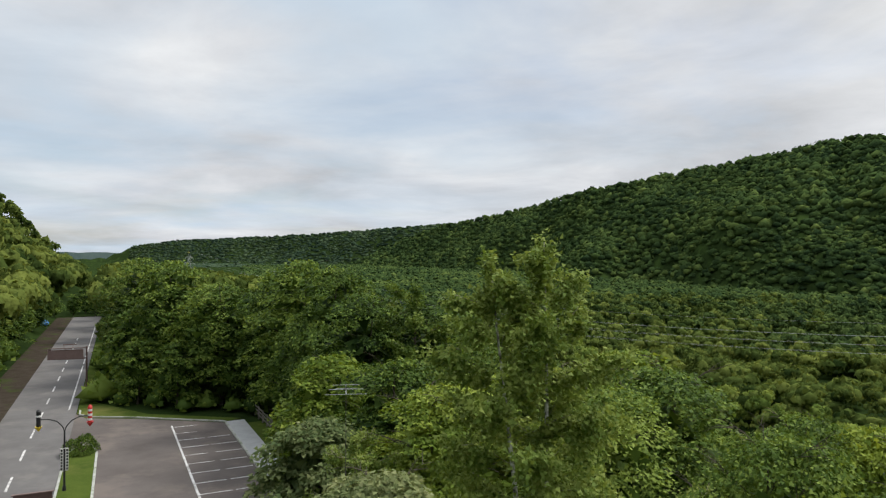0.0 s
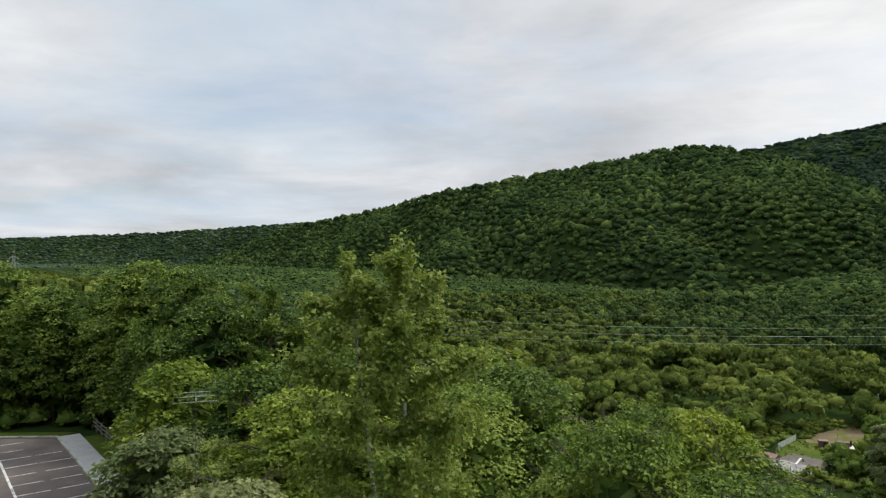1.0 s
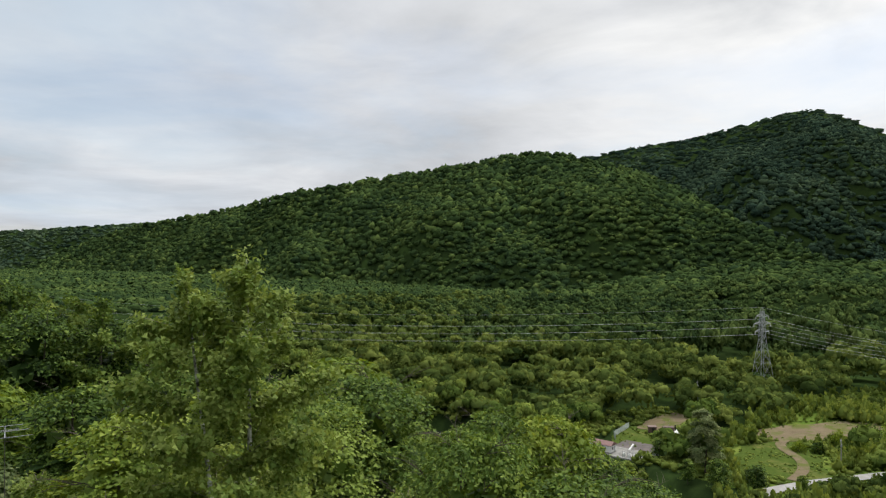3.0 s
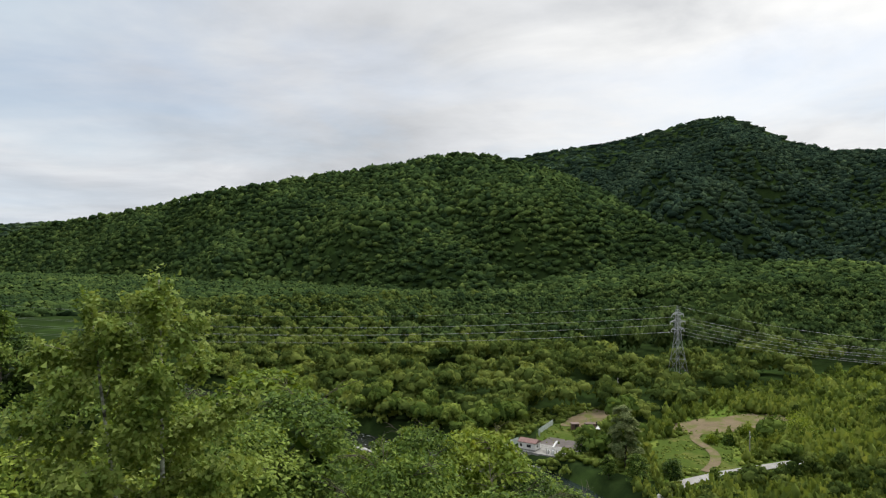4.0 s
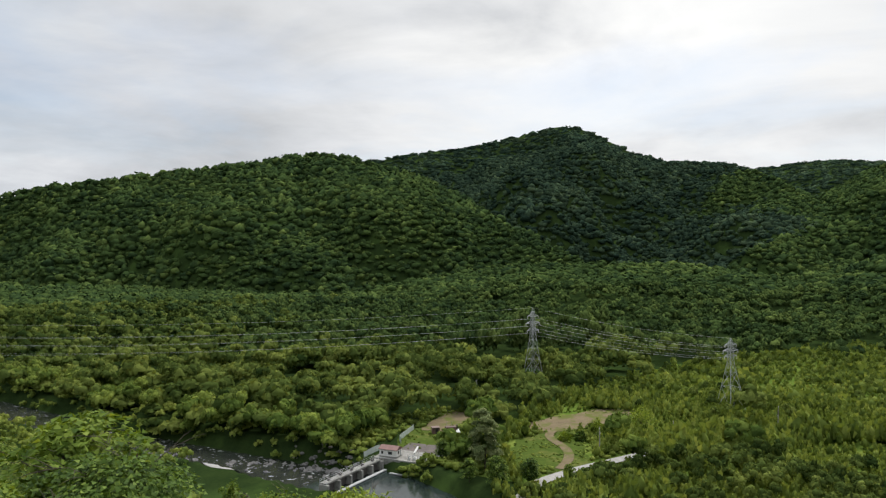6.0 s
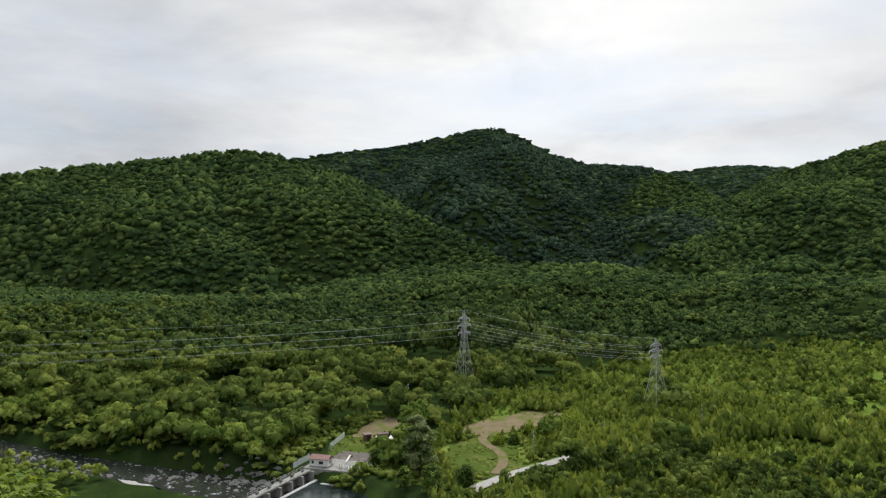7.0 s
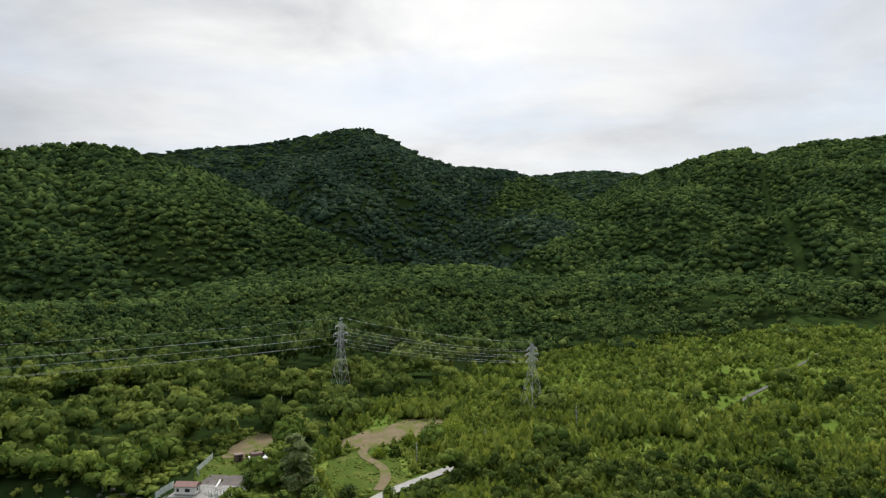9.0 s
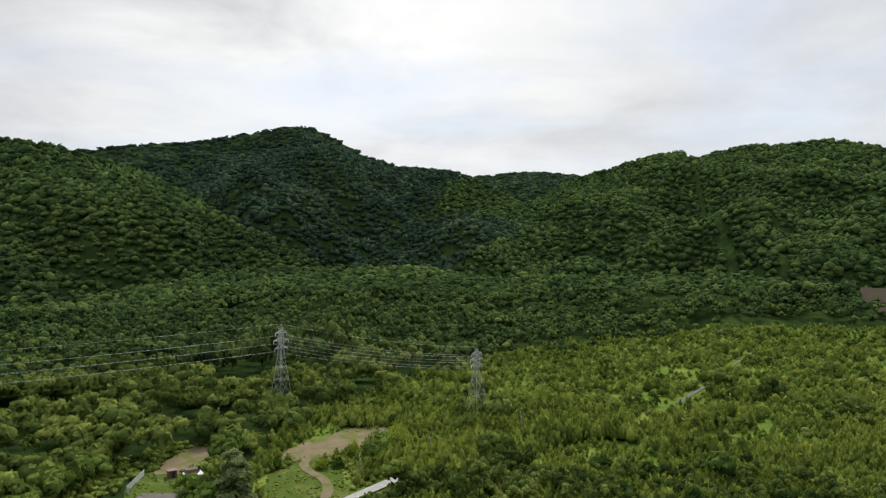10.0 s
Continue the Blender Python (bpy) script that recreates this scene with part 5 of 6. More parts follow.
def leafy_lump(name, at, size, label, category, mat, leaves=900, leaf=0.12, seed=1, group=""):
    """A clipped or wild bush: stems and a dense shell of leaves."""
    rng = np.random.RandomState(seed)
    ob = thing(name, at, label, category, group)
    w = unit(rng.normal(size=(leaves, 3)) + [0, 0, 0.3])
    w[:, 2] = np.abs(w[:, 2])
    base = w * np.array(size) * rng.uniform(0.72, 1.05, (leaves, 1)) * (1 + 0.10 * np.sin(5 * w[:, :1] + 3 * w[:, 1:2]))
    v, f = leaf_shapes(rng, base, w + rng.normal(0, 0.6, (leaves, 3)), leaf * rng.uniform(0.7, 1.3, leaves))
    part_mesh("leaves", mesh_np(name + "_leaves", v, [f], mat, np.repeat(rng.uniform(0.1, 0.8, leaves), 3)), ob)
    lines = [(np.array([[0, 0, -0.1], [0.4 * a * size[0], 0.4 * b * size[1], 0.4 * size[2]], [0.75 * a * size[0], 0.75 * b * size[1], 0.75 * size[2]]]), [0.03, 0.02, 0.01]) for a, b in rng.uniform(-1, 1, (9, 2))]
    tv, tf = tubes(lines, 5)
    part_mesh("stems", mesh_np(name + "_stems", tv, [tf], M_BARK), ob)
    return ob


leafy_lump("hedge_bush", on_road(-16.6, 4.3, 0.12), (1.25, 1.7, 1.25), "dense dark green clipped bush on a grass island", "bush", M_LEAF, 2600, 0.16, 2)


def float_lamp(parent, x, z, body, tip, banded):
    """A hanging float-shaped lantern at an arm's end."""
    cyl = part("lantern", rod((x, 0, z - 0.55), (x, 0, z + 0.45), 0.14, sides=14), body, parent, "black cylinder" if not banded else "red cylinder with white bands")
    bm = rod((x, 0, z - 0.85), (x, 0, z - 0.55), 0.05, 0.24, 14)
    part("lantern_tip", bm, tip, cyl)
    part("lantern_cap", rod((x, 0, z + 0.45), (x, 0, z + 0.60), 0.17, 0.06, 14), body, cyl)
    if banded:
        for k in (-0.38, -0.06, 0.26):
            part("band", rod((x, 0, z + k - 0.08), (x, 0, z + k + 0.08), 0.145, sides=14), M_WHITE, cyl)
    else:
        part("band", rod((x, 0, z + 0.10), (x, 0, z + 0.22), 0.145, sides=14), M_WHITE, cyl)


def street_lamp(at, turn):
    ob = thing("street_lamp", at, "black double-armed lamp post with float-shaped lanterns", "street lamp", turn=turn)
    bm = rod((0, 0, 0), (0, 0, 4.1), 0.075, 0.055, 12)
    rod((0, 0, 0), (0, 0, 0.35), 0.13, 0.10, 12, bm)
    part("pole", bm, M_BLACK, ob)
    for sgn in (-1, 1):
        bm = bmesh.new()
        pts = [(0, 0, 4.05), (sgn * 0.12, 0, 4.4), (sgn * 0.45, 0, 4.78), (sgn * 0.95, 0, 4.98), (sgn * 1.5, 0, 5.0)]
        for a, b in zip(pts[:-1], pts[1:]):
            rod(a, b, 0.035, sides=8, bm=bm)
        part("arm", bm, M_BLACK, ob)
    float_lamp(ob, -1.55, 5.1, M_BLACK, M_YELLOW, False)
    float_lamp(ob, 1.55, 5.1, M_RED, M_RED, True)
    board = part("sign_board", box((0.50, 0.06, 1.55), (0, -0.09, 2.15), 0, 0.01), M_WHITE, ob, "white panel with two columns of plain bars")
    for col in (-0.17, 0.17):
        for i in range(7):
            part("bar", box((0.11, 0.012, 0.13), (col, -0.127, 1.52 + i * 0.21)), M_DARK, board)
    part("strip", box((0.12, 0.02, 1.5), (0, -0.130, 2.15)), M_BLACK, board)
    return ob


street_lamp((-25.9, 47.4, 0.12), 0.50)


def sign_gantry(at, turn):
    ob = thing("overhead_sign", at, "brown steel arm carrying a blank brown board over the road", "road sign", turn=turn)
    bm = rod((0, 0, 0), (0, 0, 5.6), 0.11, 0.085, 12)
    part("post", bm, M_BROWN, ob)
    part("foot_plate", box((0.5, 0.5, 0.06), (0, 0, 0.03), 0, 0.01), M_STEEL, ob)
    for z in (5.42, 4.25):
        part("arm", rod((0, 0, z), (-4.0, 0, z), 0.055, sides=8), M_BROWN, ob)
    board = part("board", box((3.65, 0.09, 1.05), (-2.15, -0.10, 4.72), 0, 0.015), M_BROWN_PALE, ob, "weathered plain brown board")
    for z in (4.20, 5.24):
        part("rim", box((3.70, 0.13, 0.07), (-2.15, -0.10, z)), M_BROWN, board)
    for x in (-0.6, -2.15, -3.7):
        part("bracket", box((0.08, 0.10, 1.25), (x, 0.0, 4.8)), M_BROWN, board)
    # no lamp: arms of another gantry behind, joined on to this one
    part("rear_bar", rod((-2.6, 0.9, 5.75), (-1.2, 0.9, 5.75), 0.06, sides=8), M_BROWN, ob)
    for x in (-2.4, -1.5):
        part("rear_arm", rod((x, 0, 5.42), (x, 0.9, 5.75), 0.03, sides=6), M_BROWN, ob)
    return ob


sign_gantry((-40.9, 79.4, 0.05), math.atan2(ROAD_R[1], ROAD_R[0]) - 0.12)
board_sign = thing("board_sign", (-25.2, 42.6, -0.42), "low brown wooden notice board seen from behind", "sign", turn=0.44)
part("board", box((2.1, 0.08, 1.15), (0, 0, 1.42), 0, 0.01), M_BROWN, board_sign)
part("cap", box((2.3, 0.20, 0.06), (0, 0, 2.03), 0, 0.01), M_BROWN_PALE, board_sign)
for x in (-0.9, 0.9):
    part("leg", box((0.10, 0.10, 2.0), (x, 0.09, 0.99), 0, 0.01), M_BROWN, board_sign)

# the rail fence behind the pavement
fence = thing("rail_fence", (0, 0, 0), "weathered grey rail fence with square posts", "fence")
f_a, f_b = Vector((-19.0, 70.0, 0.05)), Vector((-9.0, 50.2, 0.05))
f_n = 13
f_way = (f_b - f_a).normalized()
f_turn = math.atan2(f_way.y, f_way.x)
for i in range(f_n):
    p = f_a.lerp(f_b, i / (f_n - 1))
    part("post", box((0.14, 0.14, 1.25), (p.x, p.y, 0.62), f_turn, 0.015), M_WOOD, fence)
for i in range(f_n - 1):
    p = f_a.lerp(f_b, (i + 0.5) / (f_n - 1))
    for z in (0.42, 0.75, 1.08):
        part("rail", box(((f_b - f_a).length / (f_n - 1) - 0.02, 0.06, 0.12), (p.x, p.y, z), f_turn, 0.01), M_WOOD, fence)

# something under a blue sheet on the bank
blue = thing("covered_heap", on_road(95, -8.2, 0.6), "heap under a bright blue plastic sheet", "tarpaulin")
bm = bmesh.new()
bmesh.ops.create_icosphere(bm, subdivisions=3, radius=1.0)
for v in bm.verts:
    v.co = Vector((v.co.x * 1.3, v.co.y * 1.0, max(v.co.z, -0.4) * 0.9)) * (1 + 0.12 * noise.noise(v.co * 2.5))
part("sheet", bm, M_BLUE, blue)

# the aerial among the trees
aerial = thing("aerial", (-3.45, 24.7, float(height(-3.45, 24.7))), "thin white roof-type aerial on a tall mast", "aerial", turn=0.15)
part("mast", rod((0, 0, 0), (0, 0, 11.75), 0.014, 0.008, 8), M_DARKSTEEL, aerial)
for z, long_, dy in ((11.72, 0.95, 0.2), (11.60, 1.25, 0.0), (11.48, 1.45, -0.3), (11.55, 0.75, 0.4)):
    part("element", rod((-long_ / 2, dy, z), (long_ / 2, dy, z), 0.008, sides=6), M_STEEL, aerial)
part("boom", rod((0, -0.4, 11.5), (0, 0.5, 11.65), 0.015, sides=6), M_STEEL, aerial)


# ---- pylons and lines ----
def pylon(at, tall, base_w, top_w, turn, yellow, label):
    ob = thing("pylon", at, label, "pylon", "power line pylons", turn)

    def half(z):
        waist = 0.66 * tall
        return (base_w + (top_w * 1.9 - base_w) * z / waist) / 2 if z < waist else (top_w * 1.9 + (top_w - top_w * 1.9) * (z - waist) / (tall * 0.97 - waist)) / 2

    levels = [0.0]
    while levels[-1] < tall * 0.94:
        levels.append(min(levels[-1] + max(2.0, half(levels[-1]) * 2.3), tall * 0.97))
    corner = ((-1, -1), (1, -1), (1, 1), (-1, 1))
    for cx, cy in corner:
        bm = bmesh.new()
        for a, b in zip(levels[:-1], levels[1:]):
            rod((cx * half(a), cy * half(a), a), (cx * half(b), cy * half(b), b), 0.10, 0.09, 5, bm)
        part("leg", bm, M_STEEL, ob)
    for k in range(4):
        (ax, ay), (bx, by) = corner[k], corner[(k + 1) % 4]
        bm = bmesh.new()
        for a, b in zip(levels[:-1], levels[1:]):
            rod((ax * half(a), ay * half(a), a), (bx * half(b), by * half(b), b), 0.05, sides=4, bm=bm)
            rod((bx * half(a), by * half(a), a), (ax * half(b), ay * half(b), b), 0.05, sides=4, bm=bm)
            rod((ax * half(b), ay * half(b), b), (bx * half(b), by * half(b), b), 0.045, sides=4, bm=bm)
        part("bracing", bm, M_STEEL, ob)
    tips = []
    for z, reach in ((tall * 0.90, 3.0), (tall * 0.82, 3.9), (tall * 0.74, 3.3)):
        for sgn in (-1, 1):
            bm = bmesh.new()
            for cy in (-1, 1):
                rod((sgn * half(z), cy * half(z), z), (sgn * reach, 0, z + 0.3), 0.11, sides=4, bm=bm)
                rod((sgn * half(z), cy * half(z), z + 1.1), (sgn * reach, 0, z + 0.3), 0.11, sides=4, bm=bm)
            arm = part("cross_arm", bm, M_STEEL, ob)
            part("insulator", rod((sgn * reach, 0, z - 0.9), (sgn * reach, 0, z + 0.3), 0.10, sides=6), M_WHITE, arm)
            tips.append(Vector((sgn * reach, 0, z - 0.9)))
    peak = bmesh.new()
    for cx, cy in corner:
        rod((cx * half(tall * 0.97), cy * half(tall * 0.97), tall * 0.97), (0, 0, tall), 0.06, sides=4, bm=peak)
    part("peak", peak, M_YELLOW if yellow else M_STEEL, ob, "yellow painted peak" if yellow else "")
    m = ob.matrix_world.copy()
    return [m @ t for t in tips] + [m @ Vector((0, 0, tall))]


P1, P2, P3 = (242.0, 214.0), (281.3, 140.4), (-225.0, 612.0)
z1, z2, z3 = (float(height(*p)) for p in (P1, P2, P3))
tips1 = pylon((*P1, z1), -5.5 - z1, 8.6, 1.1, -0.2, False, "tall galvanised lattice pylon rising out of trees")
tips2 = pylon((*P2, z2), -16.0 - z2, 8.2, 1.0, -0.35, False, "galvanised lattice pylon standing in scrub")
tips3 = pylon((*P3, z3), 17.5 - z3, 9.0, 1.4, 0.4, True, "distant lattice pylon with a yellow painted peak")


def wire(a, b, sag, r=0.032):
    ob = thing("power_line", tuple(a), "thin sagging overhead power cable", "power cable", "overhead power cables")
    n = 36
    t = np.linspace(0, 1, n)[:, None]
    pts = np.array([0, 0, 0]) + (np.array(b) - np.array(a)) * t - np.array([0, 0, 4 * sag]) * t * (1 - t)
    v, f = tubes([(pts, np.full(n, r))], 4)
    part_mesh("cable", mesh_np("cable", v, [f], M_STEEL, smooth=True), ob)


for a, b in zip(tips1, tips3):
    wire(a, b, 17)
for a, b in zip(tips1, tips2):
    wire(a, b, 2.0)


def utility_pole(x, y, tall, label="grey concrete utility pole with a short crossarm"):
    z = float(height(x, y))
    ob = thing("utility_pole", (x, y, z), label, "utility pole", "utility poles")
    part("pole", rod((0, 0, -0.3), (0, 0, tall), 0.19, 0.12, 10), M_CONCRETE, ob)
    arm = part("crossarm", box((1.6, 0.1, 0.12), (0, 0, tall - 0.5), 0.5), M_STEEL, ob)
    for k in (-0.65, 0, 0.65):
        part("insulator", rod((k * math.cos(0.5), k * math.sin(0.5), tall - 0.44), (k * math.cos(0.5), k * math.sin(0.5), tall - 0.2), 0.06, sides=6), M_WHITE, arm)
    part("box", box((0.45, 0.4, 0.6), (0.3, 0.15, tall - 2.0), 0.5, 0.03), M_STEEL, ob)


for x, y, tall in ((185.7, 136.9, 9.5), (257, 111.2, 9.5), (233, 111, 8.5), (217, 129.3, 8.5), (266, 114.8, 9), (228.3, 39.6, 9), (209, 217, 11)):
    utility_pole(x, y, tall)

# ---- the intake works by the weir ----
E1, E2 = Vector((0.44, -0.898, 0)), Vector((0.898, 0.44, 0))
H_TURN = math.atan2(E1.y, E1.x)


def hut():
    at = Vector((133.8, 184.5, -46.0)) + E1 * 3.1 + E2 * 1.9
    ob = thing("hut", at, "small white hut with a low red-brown roof", "hut", turn=H_TURN)
    ob.matrix_world = ob.matrix_world @ Matrix.Diagonal((0.80, 0.66, 0.9, 1))
    part("wall", box((7.6, 5.6, 2.7), (0, 0, 1.35), 0, 0.03), M_WHITE, ob)
    part("plinth", box((7.9, 5.9, 0.5), (0, 0, 0.1), 0, 0.03), M_CONCRETE, ob)
    bm = bmesh.new()
    w, d, e = 4.15, 3.2, 2.62
    co = [(-w, -d, e), (w, -d, e), (w, d, e), (-w, d, e), (-w, 0, e + 1.05), (w, 0, e + 1.05)]
    up = [bm.verts.new((a, b, c + 0.14)) for a, b, c in co]
    dn = [bm.verts.new(c) for c in co]
    for f in ((0, 1, 5, 4), (2, 3, 4, 5), (0, 4, 3), (1, 2, 5)):
        bm.faces.new([up[i] for i in f])
        bm.faces.new([dn[i] for i in reversed(f)])
    for a, b in ((0, 1), (1, 2), (2, 3), (3, 0)):
        bm.faces.new((up[a], dn[a], dn[b], up[b]))
    bmesh.ops.recalc_face_normals(bm, faces=bm.faces)
    roof = part("roof", bm, M_ROOF, ob, "low red-brown sheet roof")
    for i in range(9):
        x = -w + 0.45 + i * 0.92
        for sgn in (-1, 1):
            part("seam", rod((x, sgn * d, e + 0.16), (x, 0, e + 1.21), 0.03, sides=4), M_ROOF, roof)
    for x, wd in ((-2.6, 0.8), (0.9, 1.7)):
        win = part("window", box((wd + 0.16, 0.08, 1.06), (x, -2.82, 1.55)), M_WOOD, ob)
        part("pane", box((wd, 0.06, 0.9), (x, -2.85, 1.55)), M_GLASS, win)
    win = part("window", box((0.08, 1.2, 1.0), (3.82, -0.6, 1.6)), M_WOOD, ob)
    part("pane", box((0.06, 1.05, 0.85), (3.85, -0.6, 1.6)), M_GLASS, win)
    door = part("door", box((0.06, 0.9, 1.95), (3.83, 1.4, 1.1)), M_STEEL, ob)
    part("handle", rod((3.88, 1.1, 1.1), (3.88, 1.1, 1.25), 0.02, sides=6), M_DARK, door)
    part("chimney", rod((2.4, 1.3, 2.9), (2.4, 1.3, 4.3), 0.16, sides=10), M_BLACK, ob)


hut()


def works_block(name, at, size, mat, label, category, turn=H_TURN, bevel=0.05):
    ob = thing(name, at, label, category, turn=turn)
    part("body", box(size, (0, 0, size[2] / 2), 0, bevel), mat, ob)
    return ob


base = Vector((136.0, 180.0, -52.0))
works_block("yard_platform", base + E2 * 4.0 + E1 * 3.5, (20, 11, 5.95), M_CONCRETE, "stained concrete platform under the intake works", "platform")
works_block("yard_slab", Vector((149.5, 182.5, -46.9)), (13, 12, 0.72), M_LOT, "dark stained concrete yard beside the hut", "yard slab")
step_a = works_block("intake_wall", base + E1 * 9.5 - E2 * 2.2, (13, 1.2, 4.4), M_CONCRETE, "concrete intake wall with a pale coping", "retaining wall")
part("coping", box((13.2, 1.5, 0.3), (0, 0, 4.55), 0, 0.04), M_SLAB, step_a)
step_b = works_block("intake_step", base + E1 * 8.5 - E2 * 4.4, (14, 3.0, 2.9), M_CONCRETE, "low concrete ledge above still water", "ledge")
part("coping", box((14.2, 0.8, 0.25), (0, -1.2, 3.0), 0, 0.04), M_SLAB, step_b)
for i in range(5):
    p = base + E1 * (5.6 + i * 1.75) + E2 * 0.4
    m = thing("screen_rake", (p.x, p.y, -46.05), "white painted screen-cleaning machine with railings", "machine", "screen rakes", H_TURN)
    part("frame", box((0.9, 1.0, 0.9), (0, 0, 0.45), 0, 0.05), M_WHITE, m)
    part("motor", rod((-0.35, 0, 1.05), (0.35, 0, 1.05), 0.24, sides=12), M_WHITE, m)
    for x in (-0.4, 0.4):
        part("post", rod((x, -0.6, 0), (x, -0.6, 1.7), 0.05, sides=6), M_STEEL if i % 2 else M_DARK, m)
    part("rail", rod((-0.8, -0.6, 1.6), (0.8, -0.6, 1.6), 0.04, sides=6), M_STEEL, m)
ramp = thing("slanting_shute", base + E1 * 5.2 + E2 * 6.2 + Vector((0, 0, 5.9)), "white slanting steel conveyor", "conveyor", turn=H_TURN)
part("trough", box((0.55, 3.4, 0.35), (0, 0, 1.6), 0, 0.03, tilt=Matrix.Rotation(radians(22), 4, "X")), M_WHITE, ramp)
for y in (-1.6, 1.6):
    part("leg", rod((0, y, 0), (0, y, 1.6 + y * 0.4), 0.07, sides=6), M_STEEL, ramp)

A, B = Vector((106.5, 174.2, 0)), Vector((131.9, 182.9, 0))
weir = thing("weir_gates", (0, 0, 0), "concrete sluice with pale piers and a railed walkway", "sluice")
w_way = (B - A).normalized()
w_turn = math.atan2(w_way.y, w_way.x)
w_up = Vector((w_way.y, -w_way.x, 0))
mid = (A + B) / 2
part("deck", box(((B - A).length, 2.4, 0.5), (mid.x, mid.y, -46.4), w_turn, 0.04), M_CONCRETE, weir, "stained concrete deck")
part("sill", box(((B - A).length, 3.5, 3.4), (*(mid - w_up * 1.2).xy, -51.7), w_turn, 0.05), M_CONCRETE, weir)
low = mid + w_up * 3.2
part("walkway", box(((B - A).length, 1.1, 0.35), (low.x, low.y, -49.0), w_turn, 0.03), M_SLAB, weir)
for i in range(6):
    p = A.lerp(B, i / 5)
    part("pier", box((0.8, 3.2, 5.6), (*(p + w_up * 0.6).xy, -49.35), w_turn, 0.05), M_CONCRETE, weir)
    part("low_pier", box((0.6, 1.0, 3.0), (*(p + w_up * 3.2).xy, -50.6), w_turn, 0.04), M_CONCRETE, weir)
    if i < 5:
        q = A.lerp(B, (i + 0.5) / 5)
        g = part("gate", box((4.5, 0.2, 3.6), (*(q + w_up * 0.2).xy, -48.6), w_turn, 0.02), M_DARKSTEEL, weir, "dark steel gate")
        part("hoist", box((0.9, 0.7, 0.8), (q.x, q.y, -45.75), w_turn, 0.06), M_DARKSTEEL, g)
for sgn in (-1, 1):
    for i in range(14):
        p = A.lerp(B, i / 13) + w_up * sgn * 1.1
        part("rail_post", rod((p.x, p.y, -46.2), (p.x, p.y, -45.1), 0.04, sides=5), M_STEEL, weir)
    for z in (-45.1, -45.6):
        a, b = A + w_up * sgn * 1.1, B + w_up * sgn * 1.1
        part("hand_rail", rod((a.x, a.y, z), (b.x, b.y, z), 0.04, sides=5), M_STEEL, weir)


def mesh_fence(pts, label):
    ob = thing("mesh_fence", (0, 0, 0), label, "fence")
    for a, b in zip(pts[:-1], pts[1:]):
        a, b = Vector((*a, 0)), Vector((*b, 0))
        n = max(1, round((b - a).length / 2.4))
        tr = math.atan2(b.y - a.y, b.x - a.x)
        for i in range(n):
            p = a.lerp(b, (i + 0.5) / n)
            z = max(float(height(p.x, p.y)), -46.6)
            part("panel", box(((b - a).length / n - 0.12, 0.03, 1.9), (p.x, p.y, z + 1.15), tr), M_MESH, ob)
            q = a.lerp(b, i / n)
            part("post", rod((q.x, q.y, z - 0.2), (q.x, q.y, z + 2.3), 0.06, sides=6), M_STEEL, ob)


mesh_fence([(129.8, 187.4), (138.4, 190.6)], "pale green mesh fence beside the sluice")
mesh_fence([(149.0, 192.6), (150.5, 195.5), (164.0, 204.2)], "pale mesh fence beside mown grass")
shed = thing("shed", (166.4, 194.6, -46.1), "small dark brown shed with a pale flat roof", "shed", turn=-0.5)
part("wall", box((2.6, 2.2, 2.1), (0, 0, 1.05), 0, 0.03), M_BROWN, shed)
part("roof", box((3.0, 2.6, 0.22), (0, 0, 2.2), 0, 0.02), M_BROWN_PALE, shed)
part("door", box((0.9, 0.06, 1.8), (0.2, -1.12, 0.95)), M_DARK, shed)
house = thing("pump_house", (163.5, 182.5, -46.1), "grey pump house with a white flat roof edge", "building", turn=-0.55)
part("wall", box((4.6, 3.6, 3.4), (0, 0, 1.7), 0, 0.04), M_CONCRETE, house)
part("roof", box((5.4, 4.4, 0.35), (0, 0, 3.55), 0, 0.03), M_WHITE, house)
part("upper_box", box((3.6, 2.4, 1.3), (-0.4, 0.4, 4.4), 0, 0.04), M_BROWN, house)
part("door", box((0.9, 0.06, 2.0), (1.2, -1.82, 1.1)), M_DARK, house)
part("flue", rod((1.9, 0.6, 3.6), (1.9, 0.6, 5.6), 0.22, sides=10), M_DARK, house)
for x in (-1.6, 0.0):
    part("rod", rod((x, 1.2, 3.6), (x, 1.2, 6.8), 0.04, sides=5), M_STEEL, house)

# stones along the water
_sr = np.random.RandomState(12)
sv, sf = lumpy_ball(2, -0.9)
st = []
for (ax, ay), (bx, by), n, big in (((86, 268), (95, 235), 90, 0.8), ((104, 228), (128, 205), 90, 0.7), ((118, 208), (127, 192), 90, 0.9), ((84, 285), (92, 250), 60, 0.7)):
    t = _sr.uniform(0, 1, n)
    st.append(np.stack([ax + (bx - ax) * t + _sr.normal(0, 2.6, n), ay + (by - ay) * t + _sr.normal(0, 2.6, n), big * _sr.lognormal(-0.5, 0.5, n)], 1))
st = np.concatenate(st)
sz = np.maximum(height(st[:, 0], st[:, 1]), -52.1)
v = sv[None] * (1 + 0.18 * _sr.normal(size=(len(st), len(sv), 1))) * st[:, 2][:, None, None] * [1, 1, 0.65] + np.stack([st[:, 0], st[:, 1], sz + 0.05], 1)[:, None]
f = (np.arange(len(st)) * len(sv))[:, None, None] + sf[None]
tagged(new("river_stones", mesh_np("river_stones", v.reshape(-1, 3), [f.reshape(-1, 3)], M_STONE)), "pale boulders strewn along the river", "stones", kind="stuff")
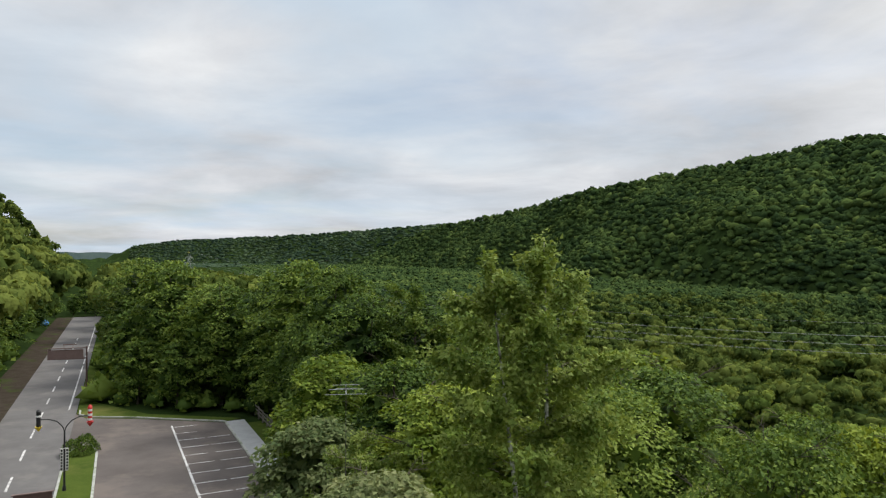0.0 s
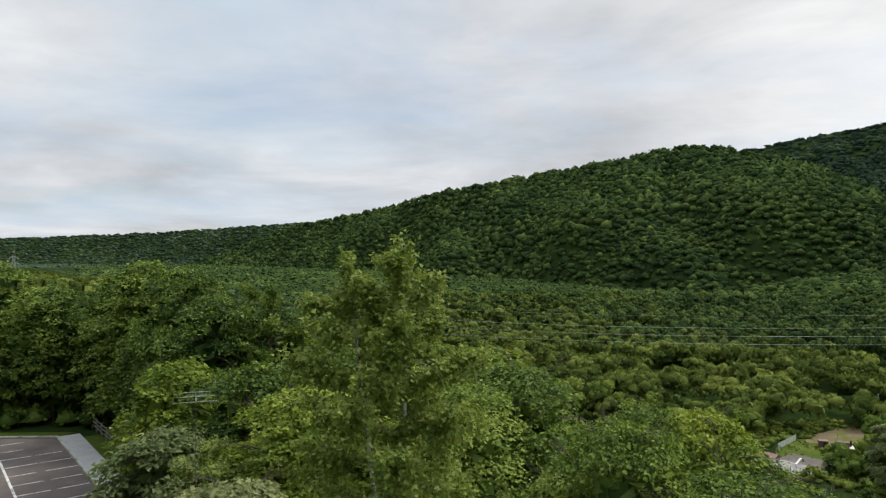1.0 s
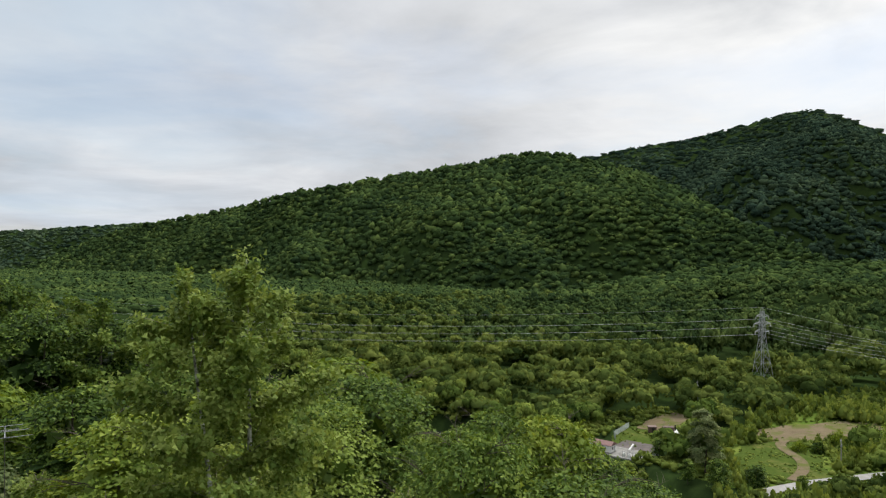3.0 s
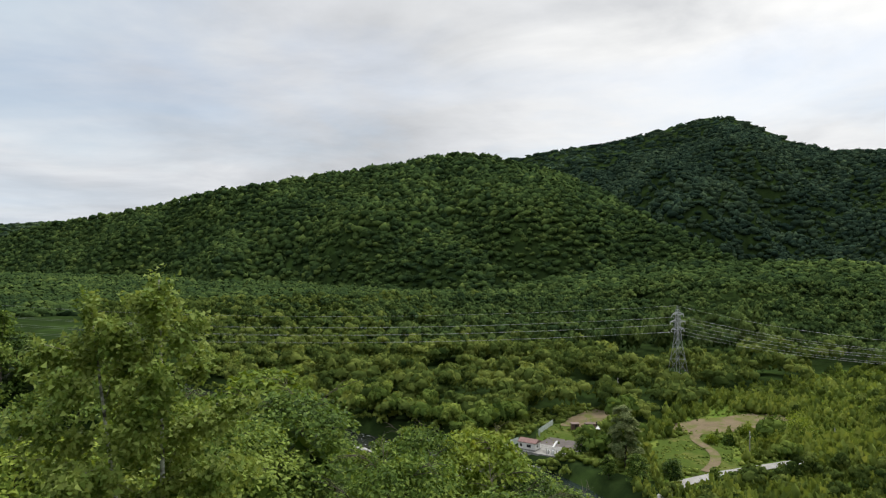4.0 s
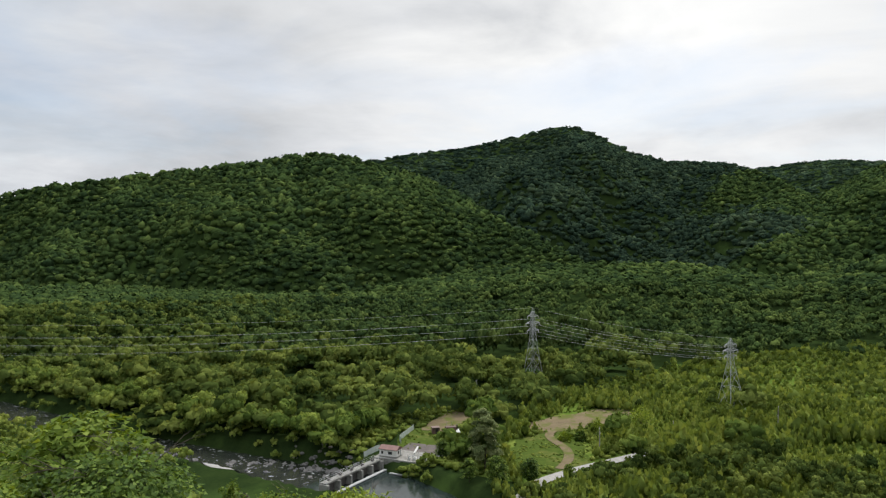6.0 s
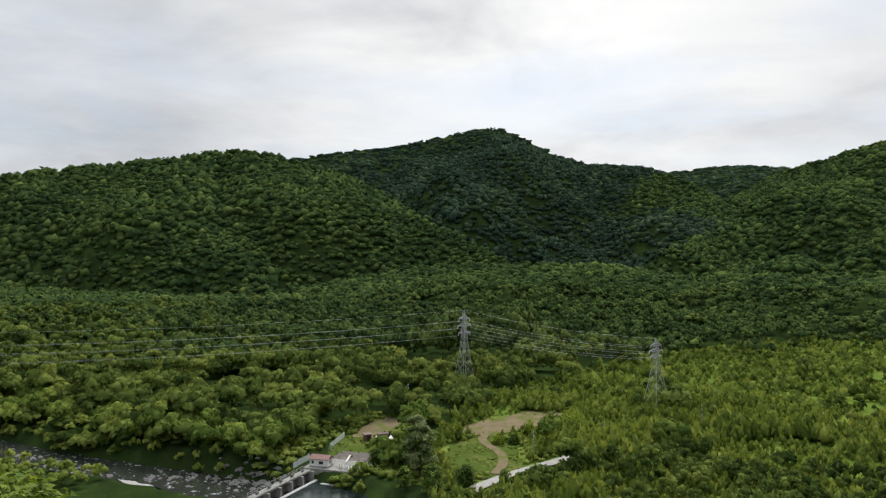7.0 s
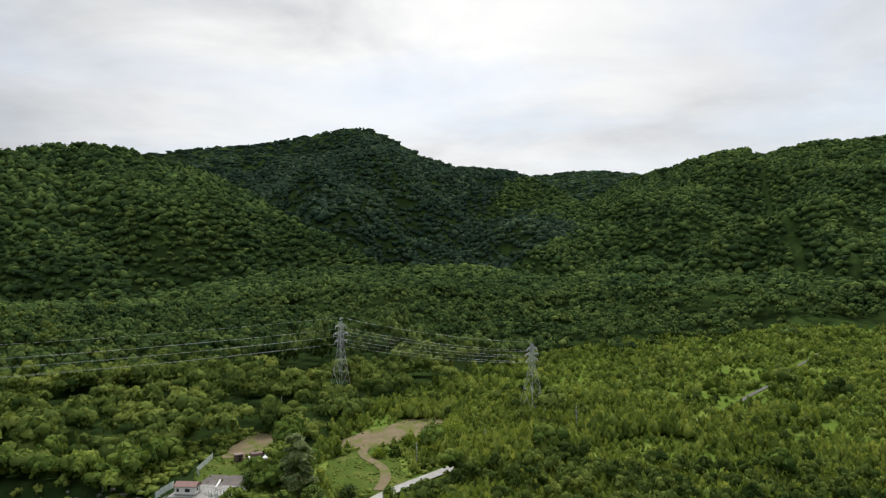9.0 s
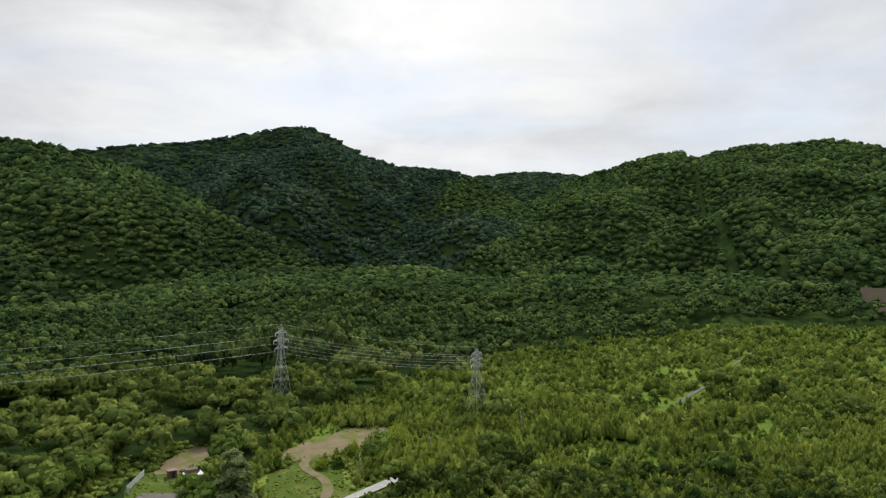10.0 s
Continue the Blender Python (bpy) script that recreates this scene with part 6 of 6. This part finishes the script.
patch("gravel_bar", (97.5, 203), (13, 4.5), 2.2, 0.0, M_GRAVEL, "pale gravel bar beside the river", "gravel bar", 0.1).location.z = 0.0

# trees that stand out by the works and on the meadow
tall_pale = tree("poplar_tree", tree_meshes("poplar", 41, 19, 4.6, 0.06, 11000, 0.55, M_LEAF_PALE, M_BARK, 20, "far"), "tall grey-green poplar beside the pool", "tree")
tall_pale.matrix_world = Matrix.Translation((147.5, 150.5, float(height(147.5, 150.5)) - 0.2))
for i, (x, y, tall) in enumerate(((146.0, 168, 9), (141, 139, 9), (137, 146, 9), (149, 134, 8), (160, 129, 6))):
    plant(mid_trees[(1, 0, 1, 0, 2)[i]], x, y, i * 1.3, tall / 12.5, 1.0, z=max(float(height(x, y)), -47.5))
for i, (x, y, tall) in enumerate(((207, 154, 4.2), (213, 150, 6.5), (219, 151, 7.5), (226, 147, 8.5), (201, 147, 3.0), (196, 152, 2.8), (192, 156, 2.6), (205, 143, 3.2), (213, 141, 3.4), (232, 152, 6.5), (221, 141, 3.6))):
    leafy_lump("bush", (x, y, float(height(x, y)) - 0.1), (tall * 0.42 + 0.9, tall * 0.42 + 0.9, tall), "dense green bush beside the sandy yard", "bush", M_LEAF if i % 3 else M_LEAF_BRIGHT, 700, 0.75, 50 + i, "bushes by the yard")
# the far plain and its low hills, with blue haze put into their colour
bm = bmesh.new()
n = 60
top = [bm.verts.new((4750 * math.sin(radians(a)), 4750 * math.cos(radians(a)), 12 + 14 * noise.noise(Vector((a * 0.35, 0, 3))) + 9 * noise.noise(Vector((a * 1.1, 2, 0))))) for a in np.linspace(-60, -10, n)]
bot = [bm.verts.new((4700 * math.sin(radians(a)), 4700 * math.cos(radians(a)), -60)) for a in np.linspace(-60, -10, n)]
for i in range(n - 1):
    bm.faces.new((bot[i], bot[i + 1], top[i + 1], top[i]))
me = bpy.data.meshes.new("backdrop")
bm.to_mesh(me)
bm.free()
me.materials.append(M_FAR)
tagged(new("backdrop", me), "low hills beyond the far plain, tinted with blue haze", "hills", kind="structure")
